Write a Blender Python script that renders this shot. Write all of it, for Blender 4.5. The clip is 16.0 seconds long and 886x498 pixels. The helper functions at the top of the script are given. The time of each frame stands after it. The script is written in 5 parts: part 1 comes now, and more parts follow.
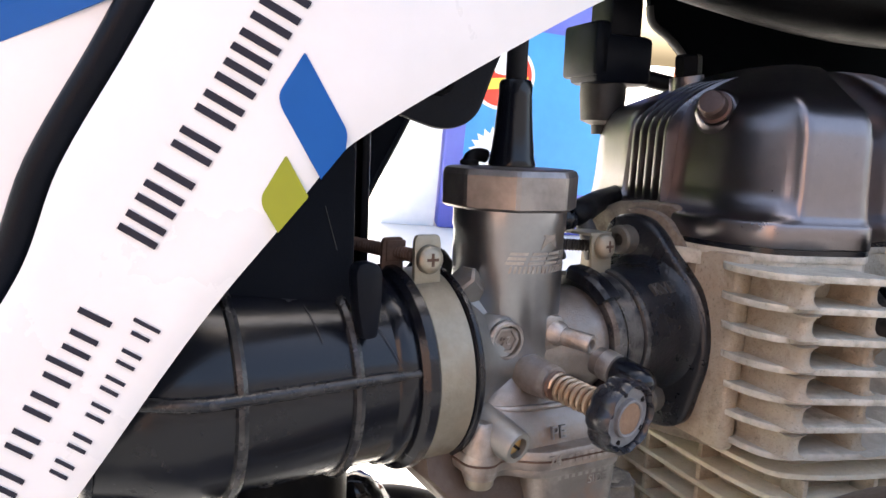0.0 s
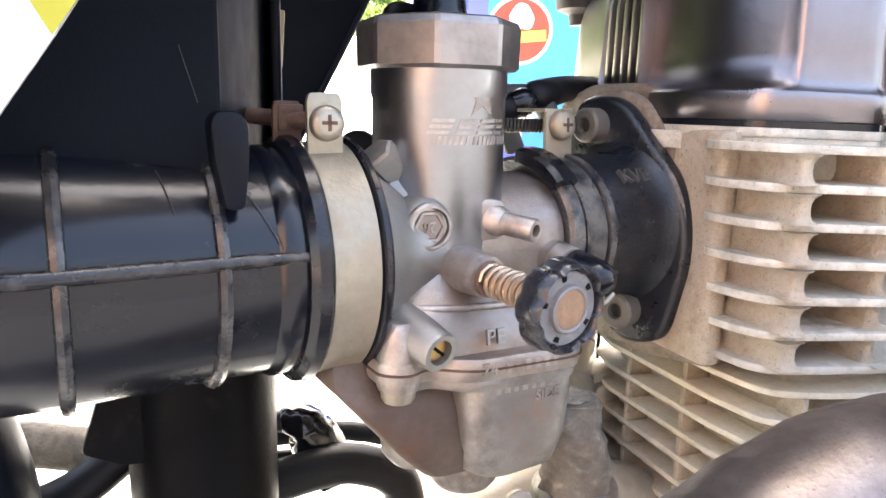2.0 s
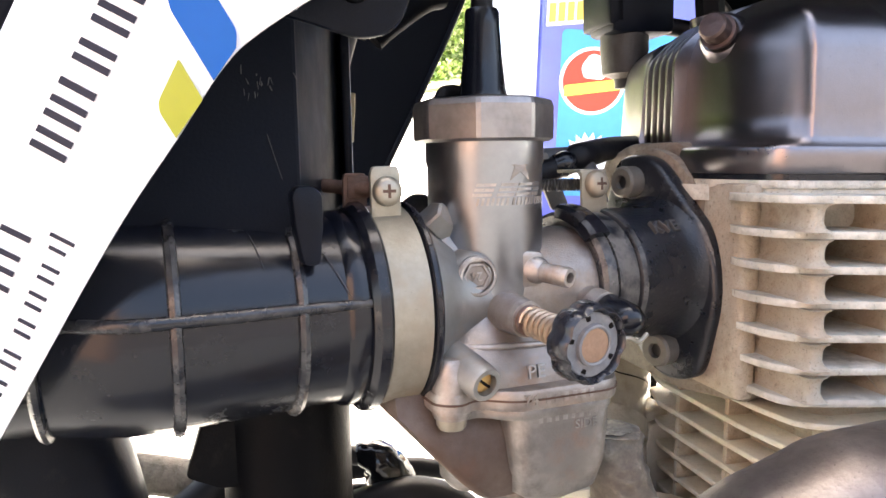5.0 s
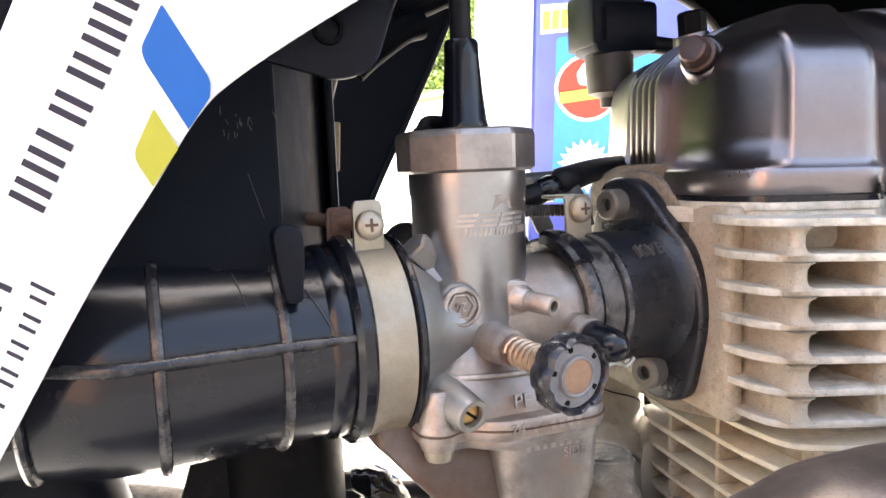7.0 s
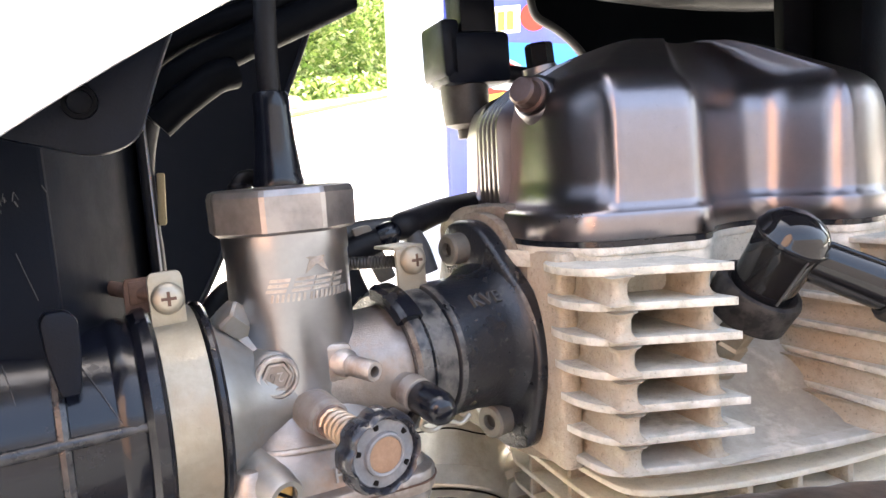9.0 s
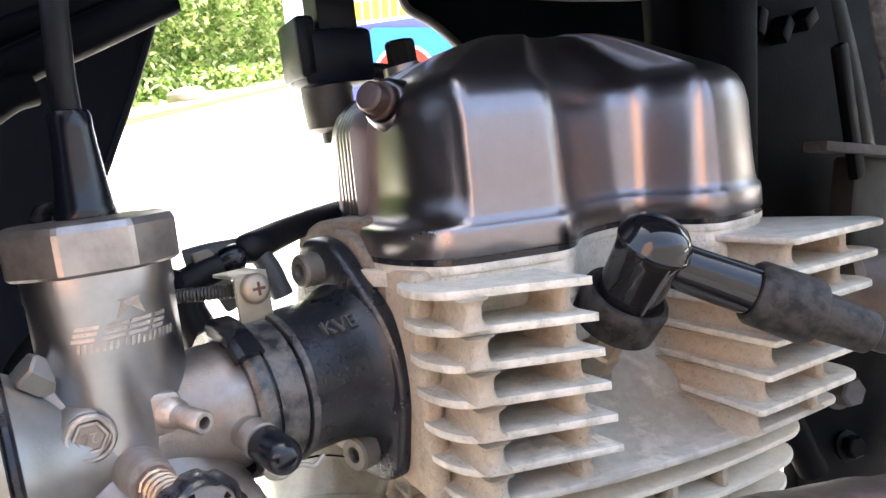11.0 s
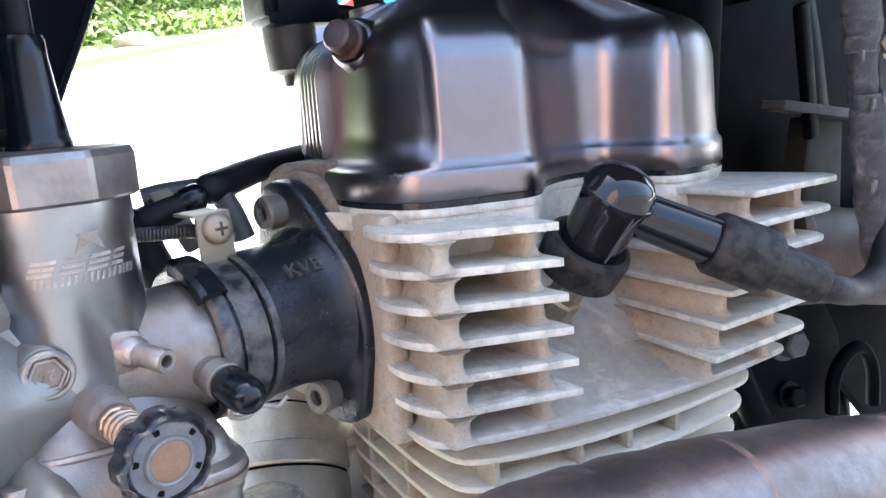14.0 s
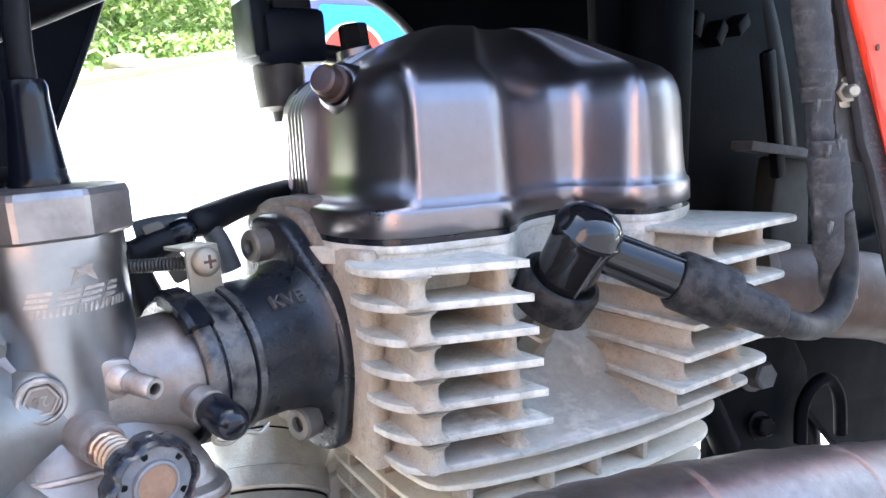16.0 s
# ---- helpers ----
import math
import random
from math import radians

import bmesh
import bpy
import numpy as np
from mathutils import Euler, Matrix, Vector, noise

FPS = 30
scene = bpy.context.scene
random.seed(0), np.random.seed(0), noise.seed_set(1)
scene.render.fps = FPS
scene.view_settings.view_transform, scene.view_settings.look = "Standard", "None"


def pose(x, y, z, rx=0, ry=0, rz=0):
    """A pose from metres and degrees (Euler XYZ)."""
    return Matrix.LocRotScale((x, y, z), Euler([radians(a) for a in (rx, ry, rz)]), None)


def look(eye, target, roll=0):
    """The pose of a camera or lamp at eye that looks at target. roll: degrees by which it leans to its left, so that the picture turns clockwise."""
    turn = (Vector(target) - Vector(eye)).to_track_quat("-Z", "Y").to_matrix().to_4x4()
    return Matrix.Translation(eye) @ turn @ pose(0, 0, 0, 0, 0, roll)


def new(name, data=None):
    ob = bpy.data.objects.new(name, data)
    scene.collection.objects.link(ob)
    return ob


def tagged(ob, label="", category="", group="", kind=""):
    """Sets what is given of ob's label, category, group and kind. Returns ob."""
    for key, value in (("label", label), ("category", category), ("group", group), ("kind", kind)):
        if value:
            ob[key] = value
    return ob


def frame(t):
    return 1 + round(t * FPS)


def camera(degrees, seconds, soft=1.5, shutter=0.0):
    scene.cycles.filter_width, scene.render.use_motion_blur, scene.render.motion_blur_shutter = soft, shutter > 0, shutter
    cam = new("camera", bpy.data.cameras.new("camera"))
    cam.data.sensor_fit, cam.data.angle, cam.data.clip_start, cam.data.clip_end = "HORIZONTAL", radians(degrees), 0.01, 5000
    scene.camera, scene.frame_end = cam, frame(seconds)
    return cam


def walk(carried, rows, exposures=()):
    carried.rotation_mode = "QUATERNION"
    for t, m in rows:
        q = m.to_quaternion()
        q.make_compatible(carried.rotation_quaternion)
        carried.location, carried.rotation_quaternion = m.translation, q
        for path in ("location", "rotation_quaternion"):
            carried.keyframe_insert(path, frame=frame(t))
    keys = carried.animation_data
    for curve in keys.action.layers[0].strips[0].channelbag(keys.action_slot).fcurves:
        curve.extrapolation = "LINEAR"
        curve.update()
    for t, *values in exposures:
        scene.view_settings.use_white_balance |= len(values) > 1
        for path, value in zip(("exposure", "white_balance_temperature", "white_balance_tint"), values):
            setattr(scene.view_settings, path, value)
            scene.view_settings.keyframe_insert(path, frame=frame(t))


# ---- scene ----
cam = camera(61.9, 16.0, soft=1.5)
LEAN = -8.5  # the motorcycle leans on its side stand, away from the camera
BIKE = pose(0, 0, 0, LEAN, 0, 0)
PATH = [
    (0, (-0.1029, -0.1996, 0.6104), (0.5036, 1.2639, 0.3859), 2.39),
    (0.5, (-0.0887, -0.1883, 0.6004), (0.5135, 1.2571, 0.2713), 0.52),
    (1, (-0.0722, -0.1767, 0.5958), (0.5482, 1.2606, 0.2652), -0.33),
    (1.5, (-0.0640, -0.1708, 0.5844), (0.5283, 1.2747, 0.2385), 1.24),
    (2, (-0.0646, -0.1796, 0.5832), (0.4859, 1.2934, 0.2881), 1.02),
    (2.5, (-0.0684, -0.1968, 0.5844), (0.3868, 1.3206, 0.3598), 0.59),
    (3, (-0.0732, -0.2055, 0.5817), (0.3377, 1.3294, 0.3942), 0.86),
    (3.2, (-0.0691, -0.2073, 0.5862), (0.3226, 1.3335, 0.4063), 0.33),
    (5.3, (-0.0646, -0.2085, 0.5878), (0.3204, 1.3330, 0.3993), -1.41),
    (5.5, (-0.0641, -0.2095, 0.5890), (0.3181, 1.3341, 0.4124), -1.68),
    (6, (-0.0623, -0.2083, 0.5895), (0.3276, 1.3326, 0.4065), -1.78),
    (6.5, (-0.0602, -0.2093, 0.5913), (0.3216, 1.3342, 0.4130), -2.15),
    (7, (-0.0605, -0.2096, 0.5935), (0.3277, 1.3332, 0.4233), -2.43),
    (7.5, (-0.0584, -0.2100, 0.5938), (0.3249, 1.3340, 0.4232), -2.71),
    (8, (-0.0593, -0.2116, 0.5920), (0.3227, 1.3327, 0.4204), -2.62),
    (8.5, (-0.0530, -0.2081, 0.5936), (0.3898, 1.3198, 0.4217), -2.87),
    (9, (-0.0280, -0.2079, 0.6062), (0.5058, 1.2903, 0.4319), -4.37),
    (9.2, (-0.0210, -0.2100, 0.6071), (0.5415, 1.2773, 0.4294), -5.12),
    (11.3, (-0.0016, -0.1985, 0.6125), (0.6931, 1.2247, 0.3842), -6.59),
    (11.5, (-0.0002, -0.1993, 0.6117), (0.7017, 1.2181, 0.3705), -6.71),
    (12, (0.0076, -0.2002, 0.6153), (0.7693, 1.1641, 0.2710), -6.61),
    (12.5, (0.0016, -0.2065, 0.6164), (0.7756, 1.1577, 0.2999), -5.67),
    (13, (0.0023, -0.2019, 0.6108), (0.7722, 1.1582, 0.2682), -5.34),
    (13.5, (-0.0109, -0.1974, 0.6082), (0.7360, 1.1792, 0.2806), -4.56),
    (14, (-0.0058, -0.1973, 0.6088), (0.7545, 1.1733, 0.2871), -4.83),
    (14.5, (-0.0009, -0.1977, 0.6067), (0.7730, 1.1642, 0.2811), -4.66),
    (15, (-0.0072, -0.2049, 0.6100), (0.7874, 1.1541, 0.3241), -3.56),
    (15.5, (-0.0074, -0.2069, 0.6126), (0.7861, 1.1547, 0.3363), -3.80),
    (16, (-0.0082, -0.2075, 0.6134), (0.7840, 1.1559, 0.3422), -3.94),
]
walk(cam, [(t, BIKE @ look(eye, target, roll)) for t, eye, target, roll in PATH],
     [(0, 2.3, 6900, 9), (0.5, 2.95, 6900, 9), (1.2, 3.36, 7000, 9), (2.2, 3.32, 7000, 9), (3.0, 3.06, 7100, 9), (8.0, 3.19, 7200, 9), (9.0, 3.35, 7200, 9), (11.4, 3.1, 6800, 7.5), (12.0, 3.2, 6700, 7), (12.6, 3.38, 6300, 6), (13.2, 3.24, 6000, 6), (14.3, 3.08, 5950, 6), (16, 3.28, 5800, 6)])

# ---- world, sun, exposure ----
world = bpy.data.worlds.new("sky")
scene.world = world
world.use_nodes = True
wn, wl = world.node_tree.nodes, world.node_tree.links
sky = wn.new("ShaderNodeTexSky")
sky.sky_type, sky.sun_disc = "NISHITA", False
sky.sun_elevation, sky.sun_rotation = radians(56), radians(24)
sky.dust_density, sky.ozone_density = 5.0, 0.5
wl.new(sky.outputs[0], wn["Background"].inputs[0])
wn["Background"].inputs[1].default_value = 0.15
sun = new("sun", bpy.data.lights.new("sun", "SUN"))
sun.data.energy, sun.data.angle, sun.data.color = 4.0, radians(0.6), (1.0, 0.95, 0.87)
sun.matrix_world = look((1.0, 2.3, 3.8), (0, 0, 0))

# ---- helpers of this scene: lengths in millimetres round the carburettor's axis ----
FB = BIKE @ Matrix.Translation((0, 0, 0.55))
FC = FB @ pose(0, 0, 0, 0, 0, 8)
FH = FB @ pose(0, 0, 0, 0, 1.3, 0)
BASES = {}
V3 = Vector


def thing(name, label, category, base=(0, 0, 0), frm=FB, group="", kind=""):
    ob = new(name)
    ob.empty_display_size = 0.01
    ob.matrix_world = frm @ Matrix.Translation(V3(base) * 0.001)
    BASES[ob] = V3(base)
    return tagged(ob, label, category, group, kind)


def part(name, bm, material, parent=None, label="", sharp=38):
    root = parent
    while root is not None and root.parent is not None:
        root = root.parent
    base = BASES.get(root, V3((0, 0, 0)))
    for v in bm.verts:
        v.co = (v.co - base) * 0.001
    bmesh.ops.recalc_face_normals(bm, faces=bm.faces[:])
    me = bpy.data.meshes.new(name)
    bm.to_mesh(me)
    bm.free()
    me.materials.append(material)
    me.shade_smooth()
    me.set_sharp_from_angle(angle=radians(sharp))
    ob = new(name, me)
    ob.parent = parent
    if label:
        tagged(ob, label)
    return ob


def solid(name, bm, material, label, category, frm=FB, group="", kind="", sharp=38):
    """A thing of one mesh, with its origin at its own foot."""
    lo = [min(v.co[i] for v in bm.verts) for i in range(3)]
    hi = [max(v.co[i] for v in bm.verts) for i in range(3)]
    base = V3(((lo[0] + hi[0]) / 2, (lo[1] + hi[1]) / 2, lo[2]))
    for v in bm.verts:
        v.co -= base
    ob = part(name, bm, material, None, "", sharp)
    ob.matrix_world = frm @ Matrix.Translation(base * 0.001)
    return tagged(ob, label, category, group, kind)


def ring_faces(bm, rings, close=True, caps=(True, True)):
    vs = [[bm.verts.new(p) for p in r] for r in rings]
    n = len(vs[0])
    for a, b in zip(vs, vs[1:]):
        for i in range(n if close else n - 1):
            j = (i + 1) % n
            bm.faces.new((a[i], a[j], b[j], b[i]))
    if caps[0]:
        bm.faces.new(vs[0][::-1])
    if caps[1]:
        bm.faces.new(vs[-1])
    return vs


def basis(d):
    d = V3(d).normalized()
    a = V3((0, 0, 1)) if abs(d.z) < 0.9 else V3((1, 0, 0))
    u = d.cross(a).normalized()
    return u, u.cross(d).normalized(), d


def lathe(profile, origin, axis, seg=40, bm=None, caps=(True, True), hexa=0.0):
    """profile: (distance along the axis, radius)."""
    bm = bm or bmesh.new()
    u, w, d = basis(axis)
    o = V3(origin)
    rings = []
    for s, r in profile:
        rings.append([o + d * s + (u * math.cos(a) + w * math.sin(a)) * r for a in [2 * math.pi * (i + hexa) / seg for i in range(seg)]])
    ring_faces(bm, rings, caps=caps)
    return bm


def spline(pts, n=6):
    pts = [V3(p) for p in pts]
    ext = [2 * pts[0] - pts[1]] + pts + [2 * pts[-1] - pts[-2]]
    out = []
    for i in range(1, len(ext) - 2):
        p0, p1, p2, p3 = ext[i - 1:i + 3]
        for k in range(n):
            t = k / n
            out.append(0.5 * (2 * p1 + (p2 - p0) * t + (2 * p0 - 5 * p1 + 4 * p2 - p3) * t * t + (3 * p1 - p0 - 3 * p2 + p3) * t ** 3))
    return out + [pts[-1]]


def tube(pts, r, seg=14, n=6, bm=None, wob=0.0):
    """A hose or pipe along a smooth line; r: one radius or one for each given point."""
    bm = bm or bmesh.new()
    line = spline(pts, n)
    rs = [r] * len(line) if not isinstance(r, (list, tuple)) else [p[0] for p in spline([(q, 0, 0) for q in r], n)]
    rings, u = [], None
    for i, p in enumerate(line):
        d = (line[min(i + 1, len(line) - 1)] - line[max(i - 1, 0)]).normalized()
        u = basis(d)[0] if u is None else (u - d * u.dot(d)).normalized()
        w = d.cross(u)
        k = 1 + wob * noise.noise(p * 0.15)
        rings.append([p + (u * math.cos(a) + w * math.sin(a)) * rs[i] * k for a in [2 * math.pi * j / seg for j in range(seg)]])
    ring_faces(bm, rings)
    return bm


def bevelled(bm, width, seg=2, angle=30):
    if width > 0:
        edges = [e for e in bm.edges if len(e.link_faces) == 2 and e.calc_face_angle(0) > radians(angle)]
        bmesh.ops.bevel(bm, geom=edges, offset=width, offset_type="OFFSET", segments=seg, profile=0.5, affect="EDGES", clamp_overlap=True)
    return bm


def prism(poly, z0, z1, bevel=0.0, m=None, seg=2):
    """A plate: poly in x, y, from z0 to z1, then turned by m."""
    bm = bmesh.new()
    ring_faces(bm, [[V3((x, y, z)) for x, y in poly] for z in (z0, z1)])
    bmesh.ops.recalc_face_normals(bm, faces=bm.faces[:])
    bevelled(bm, bevel, seg)
    if m is not None:
        bm.transform(m)
    return bm


def box(c, size, bevel=0.0, rot=(0, 0, 0), seg=2):
    x, y, z = (s / 2 for s in size)
    return prism([(-x, -y), (x, -y), (x, y), (-x, y)], -z, z, bevel, mm(c, rot), seg)


def mm(c=(0, 0, 0), rot=(0, 0, 0)):
    return Matrix.LocRotScale(V3(c), Euler([radians(a) for a in rot]), None)


def join(*bms):
    out = bmesh.new()
    for b in bms:
        me = bpy.data.meshes.new("tmp")
        b.to_mesh(me)
        out.from_mesh(me)
        bpy.data.meshes.remove(me)
        b.free()
    return out


def rounded(poly, r, n=5):
    """The polygon with its corners rounded; r: one radius or one for each corner."""
    out = []
    for i, p in enumerate(poly):
        p, a, b = Vector(p), Vector(poly[i - 1]), Vector(poly[(i + 1) % len(poly)])
        rr = r[i] if isinstance(r, (list, tuple)) else r
        da, db = (a - p), (b - p)
        k = min(rr, da.length * 0.48, db.length * 0.48)
        if k < 0.05:
            out.append((p.x, p.y))
            continue
        s, e = p + da.normalized() * k, p + db.normalized() * k
        for j in range(n + 1):
            t = j / n
            q = s * (1 - t) ** 2 + p * 2 * t * (1 - t) + e * t * t
            out.append((q.x, q.y))
    return out


def inset(poly, d):
    """The polygon (counter-clockwise) with each point moved inwards by d."""
    out, n = [], len(poly)
    for i in range(n):
        a, b = Vector(poly[i - 2 if i > 1 else i - 2]), Vector(poly[(i + 2) % n])
        t = (b - a).normalized()
        out.append((poly[i][0] - t.y * d, poly[i][1] + t.x * d))
    return out


def resample(poly, n):
    pts = [Vector(p) for p in poly]
    pts.append(pts[0])
    seg = [(b - a).length for a, b in zip(pts, pts[1:])]
    total, out, i, run = sum(seg), [], 0, 0.0
    for k in range(n):
        want = total * k / n
        while run + seg[i] < want:
            run += seg[i]
            i += 1
        q = pts[i].lerp(pts[i + 1], (want - run) / max(seg[i], 1e-9))
        out.append((q.x, q.y))
    return out


def lettering(text, size, m, depth=0.3, spacing=1.0):
    """Raised characters in the built-in font, as a bmesh; m places their x, y plane."""
    cu = bpy.data.curves.new("letters", "FONT")
    cu.body, cu.size, cu.extrude, cu.align_x, cu.align_y = text, size, depth / 2, "CENTER", "CENTER"
    cu.space_character, cu.resolution_u = spacing, 3
    ob = bpy.data.objects.new("letters", cu)
    me = bpy.data.meshes.new_from_object(ob)
    bm = bmesh.new()
    bm.from_mesh(me)
    bm.transform(m)
    bpy.data.objects.remove(ob)
    bpy.data.curves.remove(cu)
    bpy.data.meshes.remove(me)
    return bm


FRONT = mm((0, 0, 0), (90, 0, 0))  # x right, y up, facing the camera's side


# ---- materials ----
def material(name, colour, rough=0.5, metal=0.0, second=None, amount=0.5, scale=60.0, dirt=None, dirt_amount=0.0, dirt_scale=25.0,
             bump=0.1, bump_scale=900.0, coat=0.0, rough2=None, spec=None, scratch=0.0, wear=None, wear_amount=0.7, specks=0.0):
    """colour and second mix by a coarse noise, dirt lies over them in patches; fine grain as bump."""
    m = bpy.data.materials.new(name)
    m.use_nodes = True
    n, l = m.node_tree.nodes, m.node_tree.links
    b = n["Principled BSDF"]
    geo = n.new("ShaderNodeNewGeometry")
    tc = n.new("ShaderNodeTexCoord")

    def tex(sc, detail=6.0, rough_=0.6):
        t = n.new("ShaderNodeTexNoise")
        t.inputs["Scale"].default_value, t.inputs["Detail"].default_value, t.inputs["Roughness"].default_value = sc, detail, rough_
        l.new(tc.outputs["Object"], t.inputs["Vector"])
        return t.outputs["Fac"]

    def ramp(fac, lo, hi):
        r = n.new("ShaderNodeMapRange")
        r.inputs["From Min"].default_value, r.inputs["From Max"].default_value = lo, hi
        l.new(fac, r.inputs["Value"])
        return r.outputs["Result"]

    def mix(fac, a, c):
        x = n.new("ShaderNodeMix")
        x.data_type = "RGBA"
        l.new(fac, x.inputs["Factor"])
        for sock, val in ((x.inputs[6], a), (x.inputs[7], c)):
            if isinstance(val, tuple):
                sock.default_value = (*val, 1)
            else:
                l.new(val, sock)
        return x.outputs[2]

    def scaled(fac, k):
        x = n.new("ShaderNodeMath")
        x.operation, x.inputs[1].default_value = "MULTIPLY", k
        l.new(fac, x.inputs[0])
        return x.outputs[0]

    second = second or tuple(c * 0.75 for c in colour)
    col = mix(scaled(ramp(tex(scale), 0.38, 0.68), amount), colour, second)
    col = mix(scaled(ramp(tex(scale * 9, 3.0), 0.35, 0.75), amount * 0.45), col, tuple(c * 0.8 for c in second))
    rfac = scaled(ramp(tex(scale * 2.3), 0.3, 0.75), 1.0)
    if dirt:
        dm = scaled(ramp(tex(dirt_scale, 8.0, 0.68), 0.62 - 0.3 * dirt_amount, 0.74 - 0.12 * dirt_amount), min(1.0, 0.55 + 0.45 * dirt_amount))
        col = mix(dm, col, dirt)
    if specks:
        # scattered grains of dark grit
        col = mix(scaled(ramp(tex(1100.0, 5.0, 0.7), 0.66 - 0.1 * specks, 0.78 - 0.1 * specks), specks * 0.8), col, tuple(c * 0.42 for c in second))
    if wear:
        # worn, paler edges, broken up by noise
        x = n.new("ShaderNodeMath")
        x.operation = "MULTIPLY"
        l.new(ramp(geo.outputs["Pointiness"], 0.515, 0.56), x.inputs[0])
        l.new(ramp(tex(scale * 4, 4.0), 0.38, 0.6), x.inputs[1])
        col = mix(scaled(x.outputs[0], wear_amount), col, wear)
    l.new(col, b.inputs["Base Color"])
    rr = n.new("ShaderNodeMapRange")
    rr.inputs["To Min"].default_value = rough
    rr.inputs["To Max"].default_value = rough2 if rough2 is not None else min(1.0, rough + 0.18)
    l.new(rfac, rr.inputs["Value"])
    rout = rr.outputs["Result"]
    if dirt:
        x = n.new("ShaderNodeMix")
        l.new(dm, x.inputs[0])
        l.new(rout, x.inputs[2])
        x.inputs[3].default_value = 0.85
        rout = x.outputs[0]
        y = n.new("ShaderNodeMix")
        l.new(dm, y.inputs[0])
        y.inputs[2].default_value, y.inputs[3].default_value = metal, metal * 0.25
        l.new(y.outputs[0], b.inputs["Metallic"])
    else:
        b.inputs["Metallic"].default_value = metal
    l.new(rout, b.inputs["Roughness"])
    b.inputs["Coat Weight"].default_value, b.inputs["Coat Roughness"].default_value = coat, 0.12
    if spec is not None:
        b.inputs["Specular IOR Level"].default_value = spec
    bp = n.new("ShaderNodeBump")
    bp.inputs["Strength"].default_value, bp.inputs["Distance"].default_value = bump, 0.0006
    l.new(tex(bump_scale, 4.0), bp.inputs["Height"])
    if scratch:
        w = n.new("ShaderNodeTexWave")
        w.inputs["Scale"].default_value, w.inputs["Distortion"].default_value, w.inputs["Detail"].default_value = 30.0, 60.0, 4.0
        l.new(tc.outputs["Object"], w.inputs["Vector"])
        sc = scaled(ramp(w.outputs["Fac"], 0.985, 1.0), scratch)
        bp2 = n.new("ShaderNodeBump")
        bp2.inputs["Strength"].default_value, bp2.inputs["Distance"].default_value = 0.4, 0.0003
        l.new(sc, bp2.inputs["Height"])
        l.new(bp.outputs[0], bp2.inputs["Normal"])
        l.new(bp2.outputs[0], b.inputs["Normal"])
    else:
        l.new(bp.outputs[0], b.inputs["Normal"])
    return m


DUST = (0.36, 0.27, 0.19)
m_airbox = material("air_box_plastic", (0.0065, 0.0085, 0.0135), 0.5, spec=0.03, second=(0.009, 0.0105, 0.0145), amount=0.6, scale=40, bump=0.12, bump_scale=1200)
m_choke = material("rusty_choke_metal", (0.14, 0.11, 0.092), 0.45, 0.7, second=(0.095, 0.064, 0.05), amount=0.9, scale=35, dirt=(0.14, 0.075, 0.047), dirt_amount=0.35, dirt_scale=40, bump=0.3, bump_scale=1400)
m_white = material("white_plastic", (0.8, 0.8, 0.81), 0.22, second=(0.76, 0.76, 0.77), amount=0.3, scale=12, bump=0.02, coat=0.4)
m_black = material("black_plastic", (0.004, 0.006, 0.012), 0.28, spec=0.11, second=(0.004, 0.0045, 0.006), amount=0.6, scale=40, dirt=(0.03, 0.03, 0.03), dirt_amount=0.0, dirt_scale=55, bump=0.15, bump_scale=1500)
m_rubber = material("black_rubber", (0.004, 0.0055, 0.0105), 0.15, rough2=0.27, spec=0.4, second=(0.005, 0.006, 0.0085), amount=0.6, scale=45, dirt=(0.018, 0.018, 0.019), dirt_amount=0.1, dirt_scale=60, bump=0.05, bump_scale=900, wear=(0.06, 0.055, 0.05), wear_amount=0.12)
m_rib = material("dusty_rib_rubber", (0.0045, 0.006, 0.0105), 0.2, rough2=0.35, spec=0.5, second=(0.010, 0.011, 0.014), amount=0.7, scale=60, dirt=(0.05, 0.046, 0.043), dirt_amount=0.2, dirt_scale=90, bump=0.15, bump_scale=700, wear=(0.1, 0.095, 0.09), wear_amount=0.4)
m_manifold = material("dusty_manifold_rubber", (0.006, 0.008, 0.013), 0.22, spec=0.5, second=(0.012, 0.014, 0.018), amount=0.6, scale=40, dirt=(0.12, 0.112, 0.1), dirt_amount=0.1, dirt_scale=180, bump=0.35, bump_scale=900, wear=(0.2, 0.19, 0.17), wear_amount=0.5)
m_boot = material("wrinkled_boot_rubber", (0.17, 0.15, 0.12), 0.7, second=(0.08, 0.07, 0.06), amount=0.9, scale=120, bump=0.7, bump_scale=260, wear=(0.36, 0.32, 0.26))
m_scuff = material("pale_scuff", (0.05, 0.05, 0.052), 0.6, second=(0.025, 0.025, 0.025), scale=200, bump=0.2)
m_lettergrey = material("rubbed_rubber", (0.06, 0.06, 0.062), 0.5, second=(0.03, 0.03, 0.03), scale=150, bump=0.2)
m_hose = material("hose_rubber", (0.005, 0.005, 0.007), 0.42, spec=0.22, second=(0.012, 0.012, 0.014), scale=60, dirt=(0.07, 0.07, 0.065), dirt_amount=0.1, bump=0.1)
m_sleeve = material("dusty_sleeve_rubber", (0.0045, 0.0046, 0.0055), 0.5, spec=0.25, second=(0.009, 0.009, 0.0095), amount=0.8, scale=60, dirt=(0.014, 0.0135, 0.013), dirt_amount=0.05, dirt_scale=160, bump=0.25, bump_scale=700, wear=(0.06, 0.056, 0.052), wear_amount=0.5)
